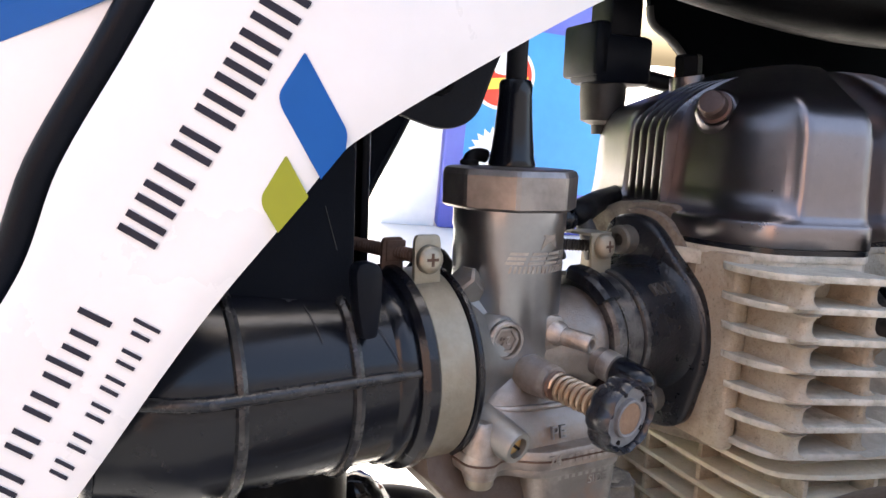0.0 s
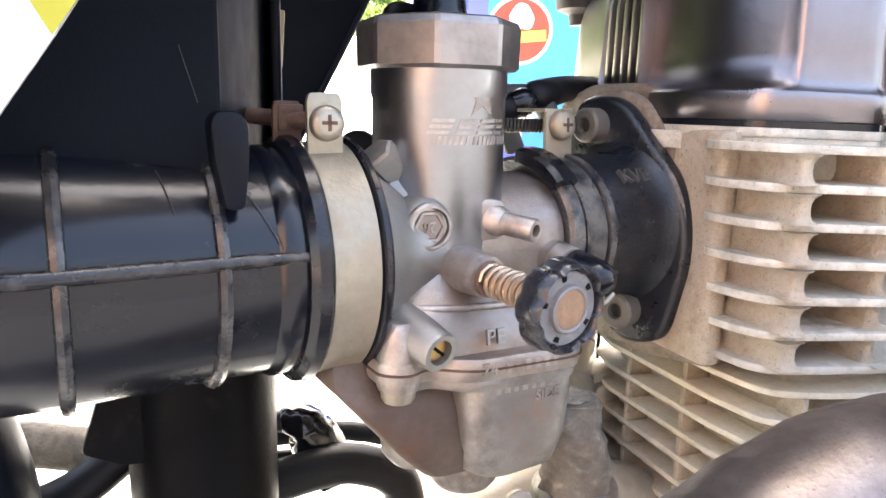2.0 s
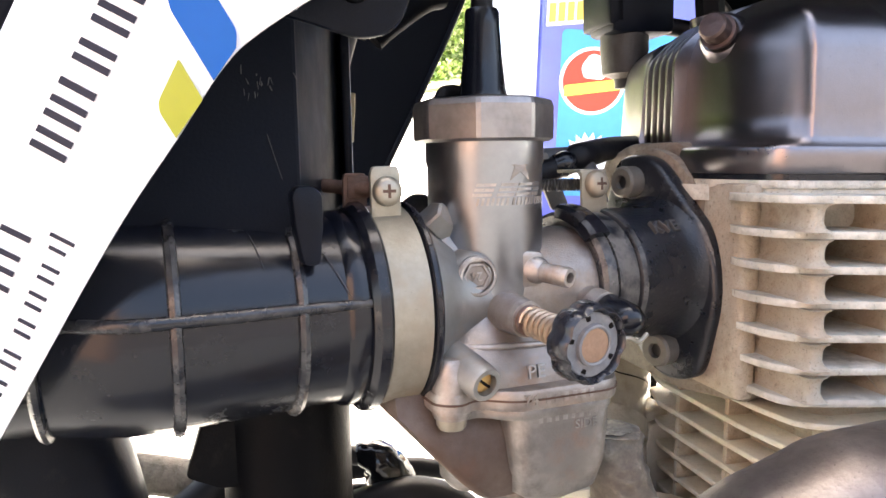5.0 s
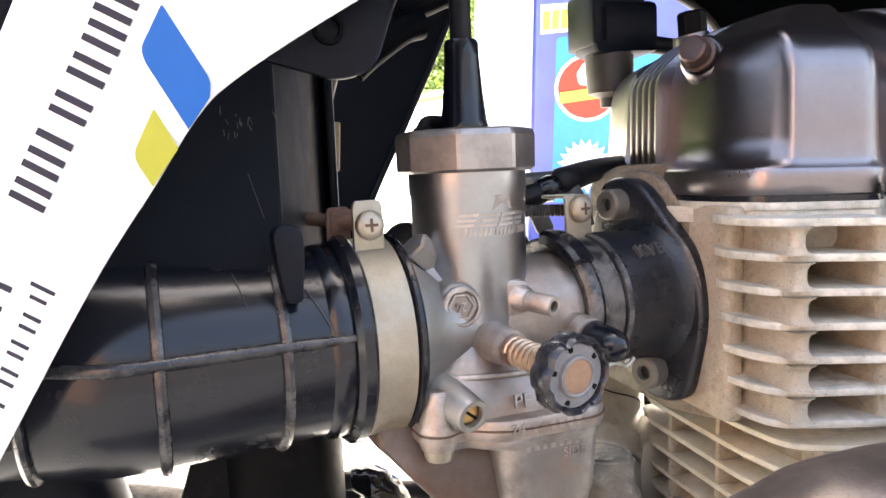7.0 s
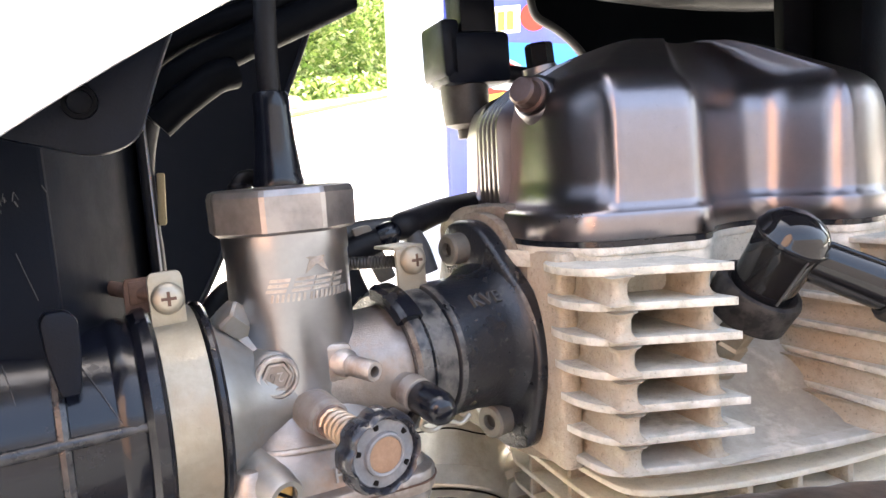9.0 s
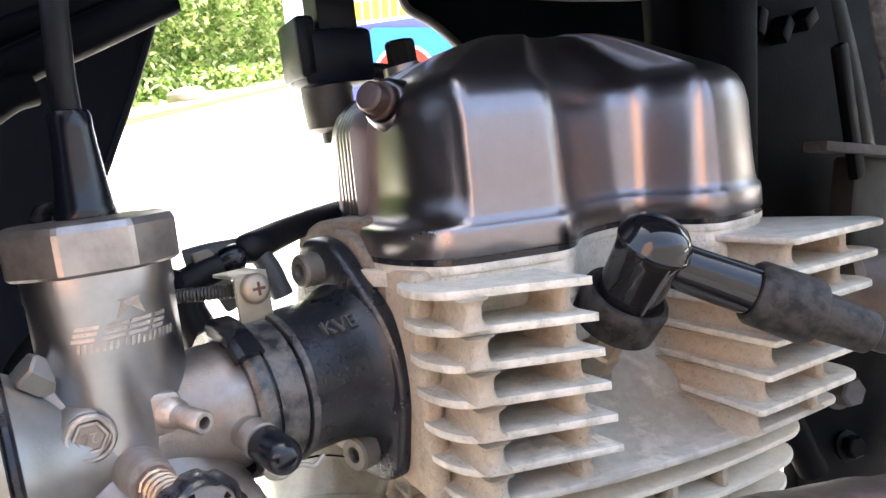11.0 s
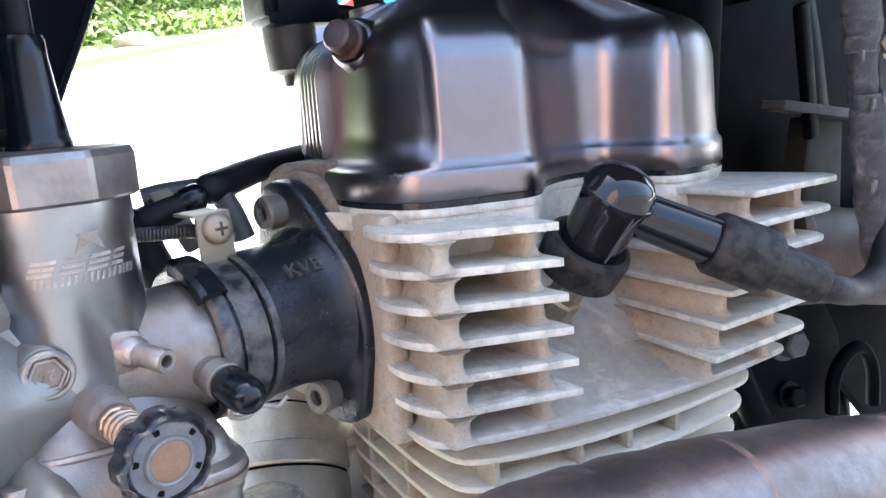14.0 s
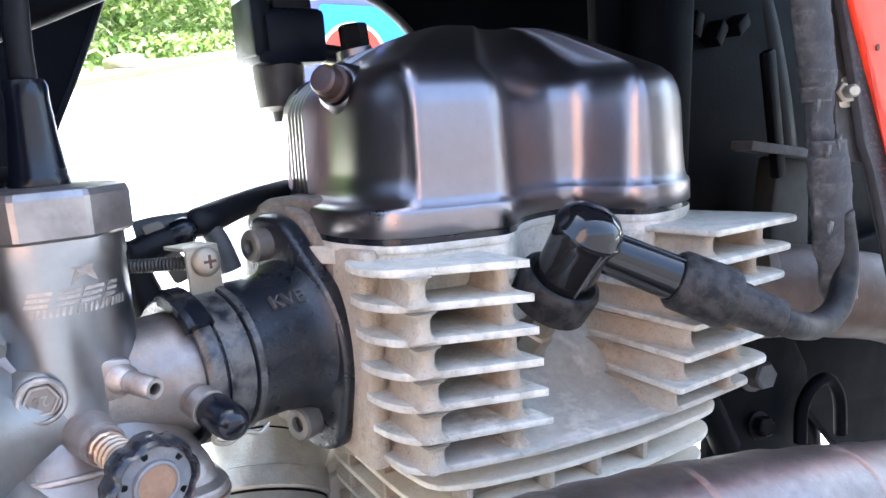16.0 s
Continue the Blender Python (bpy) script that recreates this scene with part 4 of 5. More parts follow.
# outline of the joint between head and cover: two bulges with the plug's hollow between them
COVER = [(71, -8), (79.5, -26), (88, -29.5), (115, -32.3), (121.5, -28.5), (134, -14), (146, -7.5), (158, -5), (164, -8), (169.5, -26), (175, -31), (190, -29), (208, -20), (229, 4), (229, 85), (212, 102), (97, 106), (86.5, 88), (71.5, 32)]


def cylinder_head():
    ob = thing("finned_cylinder_head", "dusty cast aluminium cylinder head with cooling fins", "cylinder head", (130, 0, -36), FH)
    core = prism(rounded([(72, -22), (79, -22), (80, 2), (205, 2), (205, 70), (72, 70)], 3), -34, 31, 1.5)
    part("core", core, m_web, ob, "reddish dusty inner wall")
    port = prism(rounded([(-20, 42), (2, 42), (22, 32), (31, 24), (31.5, -40), (4, -42), (-34, -36), (-34, 36)], 4), 7.6, 26, 1.2, PORT)
    part("port_wall", port, m_gasket, ob, "grimy intake port face")
    joint = resample(rounded(COVER, [12, 5, 8, 5, 4, 12, 12, 8, 5, 4, 5, 8, 12, 14, 12, 12, 8, 8, 16], 6), 150)
    part("top_deck", prism(inset(joint, 0.3), 29.6, 32.2, 0.5), m_fin, ob)
    part("side_ledge", prism(rounded([(67, 4), (79, -16), (86, 0), (90, 96), (84, 92), (63, 46)], [4, 6, 2, 2, 6, 10]), 25.5, 30.4, 1.0), m_fin, ob, "pale ledge below the cover")
    part("neck", prism(inset(joint, 1.0), 18, 29.8, 0.4), m_fin, ob)
    for i in range(6):
        z = ZTOP - PITCH * i
        tip = (107.8 + 1.2 * i + 0.16 * i * i, -52.9 + 0.17 * i * i)
        poly = [(68.5 + 0.9 * i, -19), (67 + 1.3 * i, -30), (71.5 + 1.4 * i, -40), tip, (tip[0] - 2, -30), (112, -5), (80, -5)]
        part("fin", prism(rounded(poly, [3, 6, 8, 1.0, 2, 1, 1]), z - 2.1, z, 0.6), m_fin, ob)
        c = (178.6 - 3.3 * i, -55.3)
        poly = [(172 - 1.8 * i, -14), c, (226 - 3.0 * i, -51), (229.5 - 3.0 * i, -44), (212, -1), (172 - 1.8 * i, -1)]
        part("fin", prism(rounded(poly, [1, 2, 4, 4, 1, 1]), z - 2.2, z, 0.7), m_fin, ob)
    # webs between the fins, flared where they meet them
    def web(x0, x1, y0, y1, z0, z1, lean=0.0, slant=0.0):
        bm = bmesh.new()
        rings = []
        for t in (0, 0.12, 0.3, 0.5, 0.7, 0.88, 1):
            f = 1.5 * (2 * t - 1) ** 4
            z = z0 + (z1 - z0) * t
            s = lean * (1 - t)
            rings.append([V3((x, y, z)) for x, y in rounded([(x0 - f + s, y0 - f), (x1 + f + s, y0 - f), (x1 + f + s + slant, y1), (x0 - f + s + slant, y1)], 2.2, 3)])
        ring_faces(bm, rings)
        return bm
    for i in range(6):
        z0, z1 = ZTOP - PITCH * (i + 1) - 0.05, ZTOP - PITCH * i - 2.15
        a = 1.0 * i
        y = -44.5 + 0.12 * i * i
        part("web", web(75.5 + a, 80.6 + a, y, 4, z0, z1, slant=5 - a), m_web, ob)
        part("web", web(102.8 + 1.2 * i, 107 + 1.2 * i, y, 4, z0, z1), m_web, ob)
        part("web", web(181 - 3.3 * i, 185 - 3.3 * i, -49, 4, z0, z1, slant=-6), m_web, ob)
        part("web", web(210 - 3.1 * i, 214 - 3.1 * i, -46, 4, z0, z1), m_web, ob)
    # the recess for the plug: plate that slopes to the seat
    part("lower_plate", prism(rounded([(75.5, -22), (77, -37), (95, -42), (116, -46), (150, -48.5), (178, -47.5), (211, -44), (212, -34), (200, -8), (76, -8)], [4, 8, 20, 20, 30, 20, 4, 4, 3, 3]), ZTOP - PITCH * 6 - 2.4, ZTOP - PITCH * 6, 0.8), m_plate, ob)
    bm = bmesh.new()
    rings = []
    for y, z, x0, x1 in ((-47, -29.2, 108, 174), (-38, -28.6, 108, 174), (-24, -22.5, 108, 174), (-14, -14, 108, 174), (-2, -6, 108, 174), (-1, 26, 108, 174)):
        rings.append([V3((x0 + (x1 - x0) * k / 10, y, z + (0 if y < -37 else 3) * (2 * k / 10 - 1) ** 4)) for k in range(11)])
    ring_faces(bm, rings, close=False, caps=(False, False))
    part("plug_recess", bm, m_plate, ob, "stained recess round the spark plug")
    return ob


cylinder_head()


def cylinder():
    ob = thing("engine_barrel", "dusty finned engine cylinder barrel", "engine cylinder", (125, 5, -112), FH)
    part("barrel", prism(rounded([(94, -30), (190, -32), (190, 52), (94, 52)], 8), -112, -30, 1), m_web, ob)
    for i in range(9):
        z = -37.8 - 8.5 * i
        k = 3.5 * min(i, 2)
        poly = [(83 + 0.4 * i, -14), (85.5 + 0.4 * i, -33), (98, -38.5), (122, -43.5), (160, -44.5), (195 - k, -41), (204 - k, -34), (204 - k, 60), (90 + 0.4 * i, 60), (84 + 0.4 * i, 42)]
        part("fin", prism(rounded(poly, [12, 9, 16, 20, 30, 8, 6, 6, 3, 3]), z - 2, z, 0.6), m_cylfin, ob)
    for i in range(8):
        z = -37.8 - 8.5 * i
        for x, y in ((95, -33), (122, -37), (140, -38), (160, -38)):
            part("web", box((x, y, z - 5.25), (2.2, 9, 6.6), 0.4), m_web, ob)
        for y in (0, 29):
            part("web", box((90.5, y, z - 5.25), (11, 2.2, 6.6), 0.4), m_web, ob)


cylinder()


def head_cover():
    ob = thing("head_cover", "glossy bronze-grey cylinder head cover", "cylinder head cover", (130, 10, 31), FH)
    out = rounded(COVER, [12, 5, 8, 5, 4, 12, 12, 8, 5, 4, 5, 8, 12, 14, 12, 12, 8, 8, 16], 8)
    out = resample(out, 220)
    cx, cy = 156, 44
    def level(d, z, shrink=0.0, step=0.0):
        ring = inset(out, d)
        # the intake end steps back between its far lobe and the front corner
        ring = [(x + step * max(0, min(1, (90 - x) / 8)) * max(0, min(1, (53.5 - y) / 1.5)), y) for x, y in ring]
        return [V3((x + (cx - x) * shrink, y + (cy - y) * shrink, z)) for x, y in ring]
    bm = bmesh.new()
    ring_faces(bm, [level(0.6, 33.8), level(0, 34.4), level(0.2, 41.0), level(0.6, 42.0), level(1.5, 42.8, 0, 2.4), level(2.0, 45.0, 0, 5.6), level(2.6, 52, 0, 6.6), level(3.4, 70, 0, 6.4), level(4.4, 75.5, 0, 6.6), level(6.4, 79.5, 0, 6.4), level(10, 82.5, 0, 5)] +
               [level(10, 84.5, 0.07, 4), level(10, 90, 0.25), level(10, 95.5, 0.42), level(10, 99, 0.56), level(10, 100.5, 0.75)])
    bmesh.ops.smooth_vert(bm, verts=[v for v in bm.verts if v.co.z > 74], factor=0.5, use_axis_x=True, use_axis_y=True, use_axis_z=True)
    part("shell", bm, m_cover, ob, sharp=60)
    part("seal", prism(inset(out, 0.4), 32.1, 33.9, 0), m_rubber, ob, "thin black rubber seal")
    # upright cooling ribs on the intake end
    for k in range(5):
        y, x = 26 + 5.95 * k, 0.9 * k
        poly = [(76.2, 44.2), (84, 43.2), (98, 74), (111, 94), (101, 91.5), (92, 87.5), (84, 82), (79, 77.5), (76.2, 72.5)]
        part("rib", prism(rounded(poly, [0.6, 1, 1, 2, 4, 8, 8, 6, 4], 3), -0.75, 0.75, 0.3, mm((x, y, 0), (90, 0, 0))), m_cover, ob)
    part("bolt", lathe([(0, 5.8), (1, 5.8), (1.2, 4.7), (5.4, 4.5), (6.2, 3.8), (6.4, 0.4)], (79, 4.5, 78.5), (-0.8, -0.5, 0.25), 28), m_coverbolt, ob, "mauve-brown stained cover bolt")
    part("bolt_boss", lathe([(-8, 9), (0, 7.5), (1, 6.4)], (81, 5.8, 78), (-0.8, -0.5, 0.25), 24), m_cover, ob)
    part("bolt_boss", lathe([(0, 8), (10, 7)], (113.5, 60, 86), (-0.2, 0, 1), 20), m_cover, ob)
    part("bolt", lathe([(9, 5.6), (18, 5.6), (19, 4.8)], (113.5, 60, 86), (-0.1, 0, 1), 6), m_frame, ob, sharp=25)


head_cover()


# ---- spark plug and its cap ----
def spark_plug():
    ob = thing("spark_plug", "steel spark plug seated in the cylinder head", "spark plug", (131, -12, -12), FB)
    d = V3((0.14, -0.62, 0.77)).normalized()
    o = V3((133, -14, -12.5))
    part("hexagon", lathe([(1, 5.6), (2, 6.3), (9, 6.3), (10, 5.4), (24, 5)], o, d, 6), m_steel, ob, sharp=25)
    part("gasket_ring", lathe([(-2, 6.6), (-1.5, 7.8), (0.2, 7.8), (0.5, 6.6)], o, d, 28), m_steel, ob)


spark_plug()


def plug_cap():
    ob = thing("plug_connector", "glossy black spark plug cap with rubber sleeves and cable", "spark plug cap", (131, -17, -4), FB)
    lo, hi = V3((131, -25.5, 0)), V3((135.6, -43, 26.5))
    d = (hi - lo).normalized()
    part("body", lathe([(5, 9.0), (12, 9.0), (26, 9.5), (31.5, 9.9), (34, 10.2), (36, 10.0)], lo, d, 36), m_gloss, ob)
    part("dome", lathe([(34.2, 10.3), (34.8, 10.8), (35.6, 10.8), (36.0, 10.4), (38.3, 9.6), (40.8, 7.4), (42.2, 4.4), (42.8, 0.5)], lo, d, 36), m_gloss, ob, "domed glossy top")
    part("seam", tube([lo + d * 17 + V3((-2.2, -8.0, -4.6)), lo + d * 33.5 + V3((-2.2, -8.4, -5.0))], 0.35, 6), m_lettergrey, ob, "fine moulding seam")
    part("sleeve", lathe([(6.0, 11.4), (6.8, 12.6), (15.8, 13.0), (17.2, 12.4), (17.6, 11), (16.4, 9.2)], lo, d, 36), m_sleeve, ob, "matt rubber sleeve")
    a = lo + d * 31
    b = V3((185.6, -72, -2.0))
    e = (b - a).normalized()
    n = (b - a).length
    part("arm", lathe([(6, 6.6), (n * 0.5, 7.0)], a, e, 32), m_gloss, ob)
    part("arm_rib", tube([a + e * 10 + V3((0, -4, 5.6)), a + e * (n * 0.48) + V3((0, -4, 5.9))], 0.7, 8), m_gloss, ob)
    part("sleeve", lathe([(n * 0.46, 8.2), (n * 0.48, 9.2), (n * 0.72, 9.6), (n * 0.74, 9.0), (n * 0.74, 7.2)], a, e, 32), m_sleeve, ob, "dusty rubber sleeve")
    part("cable_seal", lathe([(n * 0.72, 7.0), (n * 0.99, 6.2), (n, 5.4), (n, 3.8)], a, e, 28), m_sleeve, ob, "dusty rubber seal")
    part("cable", tube([b - e * 4, b + e * 4, (203, -70, -8.2), (214, -67, -10), (226, -65, -8), (234, -63, 0), (237, -61, 10), (235, -60, 24)], 4.4, 14), m_sleeve, ob, "black ignition cable")


plug_cap()


# ---- exhaust ----
def exhaust():
    ob = thing("exhaust_pipe", "heat-stained steel exhaust header pipe with rusty welds", "exhaust pipe", (120, -90, -130), FB)
    line = [(222, 2, -12), (262, -2, -18), (310, -8, -26), (370, -15, -44), (425, -35, -85), (418, -62, -128), (360, -80, -128), (295, -85, -100), (236, -87, -73), (205, -87, -65), (155, -87, -53), (95, -87, -43), (60, -87, -41), (30, -88, -50), (0, -90, -68), (-40, -95, -110)]
    part("header_bend", tube(line[:9], 21, 36, 8, wob=0.02), m_header, ob, "rust-brown bend from the exhaust port")
    part("pipe", tube(line[8:], 21, 36, 8, wob=0.03), m_pipe, ob)
    sp = spline(line, 8)
    for k in (64, 75, 84):
        d = (sp[k + 1] - sp[k - 1]).normalized()
        part("weld_seam", lathe([(-2.2, 20.7), (-1.2, 21.1), (1.2, 21.1), (2.2, 20.7)], sp[k], d + V3((0, 0.12, 0.05)), 40, caps=(False, False)), m_weld, ob)
    part("port_flange", lathe([(-4, 28), (3, 28), (4, 26)], (222, 2, -12), (1, -0.06, -0.15), 32), m_header, ob)
    hex_bolt(ob, (240, -26, 0), (0.9, -0.3, -0.1), 6, 5)


exhaust()


# ---- crankcase and starter under the carburettor ----
def crankcase():
    ob = thing("crankcase", "dusty pale crankcase casting below the cylinder", "crankcase", (110, 30, -220), FH)
    part("body", prism(rounded([(30, -20), (215, -30), (240, 90), (20, 100)], 16), -220, -112, 5), m_case, ob)
    m = mm((0, 0, 0), (90, 0, 0))
    part("shoulder", prism(rounded([(24, -150), (40, -112), (62, -98), (86, -92), (102, -112), (124, -120), (124, -150)], 4), -80, -22, 3, m), m_case, ob)
    part("ledge", prism(rounded([(84, -66), (97, -62), (100, -92), (90, -104), (80, -92)], 2), -78, -46, 1.5, m), m_case, ob, "pale ledge beside the starter")
    part("ledge_step", box((89, 56, -63.5), (10, 14, 5), 1.2, (0, -14, 0)), m_case, ob)
    # near-black sheet painted in where the hollow lies in shade
    part("shade_sheet", prism(rounded([(76, -50), (112, -50), (112, -86), (76, -86)], 3), -96, -88, 1, m), m_dark, ob, "black sheet standing for shade behind the cylinder")


crankcase()


def starter():
    ob = thing("starter_motor", "silver-grey cast starter motor housing with a rubber terminal boot", "starter motor", (50, 38, -112), FB)
    d = V3((-0.27, -0.55, -0.73)).normalized()
    o = V3((61, 60, -77))
    u, w, _ = basis(d)
    part("drum", lathe([(1.0, 22.5), (1.0, 23.6), (2.0, 24.2), (34, 25), (38, 24), (40, 20)], o, d, 56), m_starter, ob, "silver-grey motor drum")
    part("rim", lathe([(-9, 23), (-8, 25.2), (-0.8, 25.4), (0.0, 24.8), (0.0, 21)], o, d, 56), m_starter, ob)
    part("seam", lathe([(-0.2, 23.4), (1.2, 23.4)], o, d, 56, caps=(False, False)), m_dark, ob)
    def wavy(rows):
        bm = bmesh.new()
        ring_faces(bm, [[o + d * s + (u * math.cos(a) + w * math.sin(a)) * r * (1 + k * math.cos(7 * a + 0.6)) for a in [2 * math.pi * i / 84 for i in range(84)]] for s, r, k in rows])
        return bm
    part("end_housing", wavy([(-5, 23.5, 0), (-12, 24.6, 0.02), (-20, 26, 0.045), (-21, 26.3, 0.05)]), m_starter, ob, sharp=50)
    part("housing_seam", wavy([(-21.0, 25.8, 0.05), (-21.9, 25.8, 0.05)]), m_dark, ob)
    part("lid", wavy([(-21.9, 26.4, 0.05), (-23, 26.8, 0.05), (-33, 27.2, 0.055), (-35, 25.6, 0.055), (-36, 10, 0)]), m_starter, ob, "cast lid with a wavy edge", sharp=50)
    bm = bmesh.new()
    line = spline([(43.5, -5, -76), (43, -6, -71), (42, -7, -65), (40.5, -7, -59), (39, -7, -53), (38, -7, -47), (37.6, -7, -45)], 9)
    rings = []
    for i, p in enumerate(line):
        t = i / (len(line) - 1)
        row = []
        for k in range(40):
            a = 2 * math.pi * k / 40
            q = V3((math.cos(a), math.sin(a), 0))
            r = (10.4 - 1.4 * t) * (1 if t < 0.93 else 0.75) + 1.5 * noise.noise(V3((q.x * 1.6, q.y * 1.6, t * 5))) + 0.9 * noise.noise(V3((q.x * 3.4 + t * 4, q.y * 3.4, t * 12)))
            row.append(p + q * r)
        rings.append(row)
    ring_faces(bm, rings)
    part("terminal_boot", bm, m_boot, ob, "wrinkled grey rubber boot", sharp=70)
    part("boot_ring", lathe([(-3, 13), (0, 12.6), (1.2, 11.6), (1.8, 10)], (43.3, -5, -74.6), (-0.1, -0.1, 1), 32), m_alubrown, ob, "brown-stained ring")
    sc = part("screw", lathe([(-2, 4.6), (0, 4.4), (0.6, 3.4)], (23, -10.5, -75), (-0.15, -0.9, 0.3), 24), m_steel, ob)
    part("slot", box((23, -11.2, -74.6), (5.6, 0.8, 1.1), 0.1, (0, 35, 0)), m_dark, sc)


starter()


def breather():
    ob = thing("engine_cover", "grey alloy engine casting below the float bowl", "engine casting", (20, 0, -100), FC)
    part("casting", tube([(-10, 6, -122), (4, 6, -104), (20, 4, -94), (44, 6, -93), (74, 9, -100), (120, 14, -122)], [13, 16, 17, 17, 16, 15], 32), m_case, ob)
    part("ridge", box((13, -12.6, -97), (1.2, 6, 22), 0.5), m_case, ob)


breather()


# ---- body panels ----
def bent_panel(poly, y0, t, bend, bevel=1.0, n=None):
    """A plate in x, z, facing the camera's side, that curves away from it; bend(x, z) gives its set-back."""
    bm = prism(poly, 0, t, bevel, mm((0, 0, 0), (90, 0, 0)))
    bmesh.ops.triangulate(bm, faces=[f for f in bm.faces if len(f.verts) > 4])
    for _ in range(3):
        long = [e for e in bm.edges if e.calc_length() > 14]
        if long:
            bmesh.ops.subdivide_edges(bm, edges=long, cuts=1)
            bmesh.ops.triangulate(bm, faces=[f for f in bm.faces if len(f.verts) > 4])
    for v in bm.verts:
        v.co.y += y0 + bend(v.co.x, v.co.z)
    return bm


def shell(edge, far, y0, t, bend, across=16, along=8):
    """A thin curved panel between two edge lines in x, z."""
    a, b = spline([(x, 0, z) for x, z in edge], along), spline([(x, 0, z) for x, z in far], along)
    bm = bmesh.new()
    rings = []
    for p, q in zip(a, b):
        row = [p.lerp(q, k / across) for k in range(across + 1)]
        front = [V3((r.x, y0 - t + bend(r.x, r.z) + (1.2 if k in (0, across) else 0.25 if k in (1, across - 1) else 0), r.z)) for k, r in enumerate(row)]
        back = [V3((r.x, y0 + bend(r.x, r.z), r.z)) for r in row[::-1]]
        rings.append(front + back)
    ring_faces(bm, rings)
    return bm


def skin(x, z=0.0):
    """How far the fairing's outer face stands from the carburettor's plane."""
    return -65.5 + 2.1 * math.log1p(math.exp(min(40, -(x + 66) / 5))) + 0.0013 * max(0, x + 60) ** 2


def side_panel():
    ob = thing("white_fairing", "glossy white plastic side fairing with blue and yellow-green decals", "motorcycle fairing", (-90, -48, -12), FB)
    edge = [(-205, -151), (-150, -67.5), (-115.3, -12.6), (-98.5, 14.4), (-88.6, 29.4), (-79, 42.4), (-69.8, 55.4), (-62.8, 61.8), (-46.7, 72), (-21.5, 86.5), (8, 102), (30, 116)]
    seam = [(-215, -137), (-155, -29), (-138, 9), (-124.4, 33), (-117, 53), (-105.3, 74), (-99.6, 84.5), (-86, 110), (-78, 150), (-59, 172), (-18, 174), (23, 172)]
    part("shell", shell(edge, seam, 2.6, 2.6, skin), m_white, ob)

    def decal(name, poly, mat, label=""):
        bm = prism(poly, 0, 0.3, 0, FRONT)
        for v in bm.verts:
            v.co.y += skin(v.co.x) - 0.05
        part(name, bm, mat, ob, label)
    decal("blue_decal", rounded([(-74.6, 76), (-79, 68.4), (-78.6, 66), (-71.5, 53), (-67.2, 58.7), (-66.8, 61.8)], [0.5, 2, 2, 0, 0, 2]), m_blue, "blue slanted decal")
    decal("green_decal", rounded([(-77.6, 57.2), (-81.8, 49.5), (-81.7, 47.5), (-78.9, 42.6), (-73.6, 49.6)], [0.5, 2, 2, 0, 0.3]), m_green, "yellow-green slanted decal")

    # lettering shown as plain blocks of its size
    def bars(c, along, across, gaps):
        u = Vector(along).normalized()
        w = Vector((u.y, -u.x))
        for o, half, length in gaps:
            q = [Vector(c) + u * (o + sx * half) + w * sy * length for sx, sy in ((-1, -1), (1, -1), (1, 1), (-1, 1))]
            decal("letter_bar", [(p.x, p.y) for p in q], m_ink)
    big = ((-102.6, 42.2), (-99.4, 48.0), (-96.8, 52.4), (-93.1, 58.2), (-89.0, 65.0), (-85.6, 70.8), (-82.9, 76.2), (-79.6, 81.8), (-76.4, 87.4))
    for k, c in enumerate(big):
        bars(c, (0.5, 0.866), 0, ((0, 0.75, 3.8),) if k == 2 else ((-1.55, 0.7, 3.8), (1.45, 0.7, 3.8)))
    small = ((-102.6, 22.4), (-105.4, 16.6), (-108.4, 11.2), (-111.1, 5.6), (-114.6, -0.8), (-118.0, -6.4))
    for k, c in enumerate(small):
        bars(c, (-0.47, -0.88), 0, ((-1.3, 0.38, 2.6 if k == 0 else 1.9), (1.2, 0.38, 1.8)))
    tall = ((-111.2, 24.8), (-114.0, 19.2), (-117.6, 13.4), (-121.4, 6.4), (-125.0, -1.4), (-128.2, -9.8))
    for k, c in enumerate(tall):
        bars(c, (-0.45, -0.89), 0, ((0, 0.6, 3.2),) if k == 0 else ((-1.7, 0.55, 3.6 if k == 2 else 2.7), (1.6, 0.55, 2.7)))
    rp = thing("tail_fairing", "white and blue plastic tail fairing beside a black seam", "motorcycle fairing", (-170, -35, -98), FB)
    off = [(-221, -134), (-161, -28), (-144, 10), (-131, 33), (-123.6, 53), (-112, 74), (-106.4, 84.5), (-92.5, 110), (-84.5, 150)]
    far = [(-330, -134), (-310, -28), (-300, 36), (-290, 60), (-280, 84), (-275, 110), (-270, 127), (-265, 152), (-260, 171)]
    part("shell", shell(off, far, 4.6, 2.6, skin), m_white, rp)
    part("blue_decal", shell([(-146, 67), (-126.2, 75.8), (-107.5, 84.3)], [(-146, 138), (-118.7, 135.5), (-97.3, 133)], 2.0, 0.4, skin, 8), m_blue, rp, "blue decal")
    part("seam_strip", tube([((x + p) / 2, skin((x + p) / 2) + 4.6, (z + q) / 2) for (x, z), (p, q) in zip(seam[:9], off)], 3.3, 12), m_black, rp, "black rubber strip between the white fairings")


side_panel()


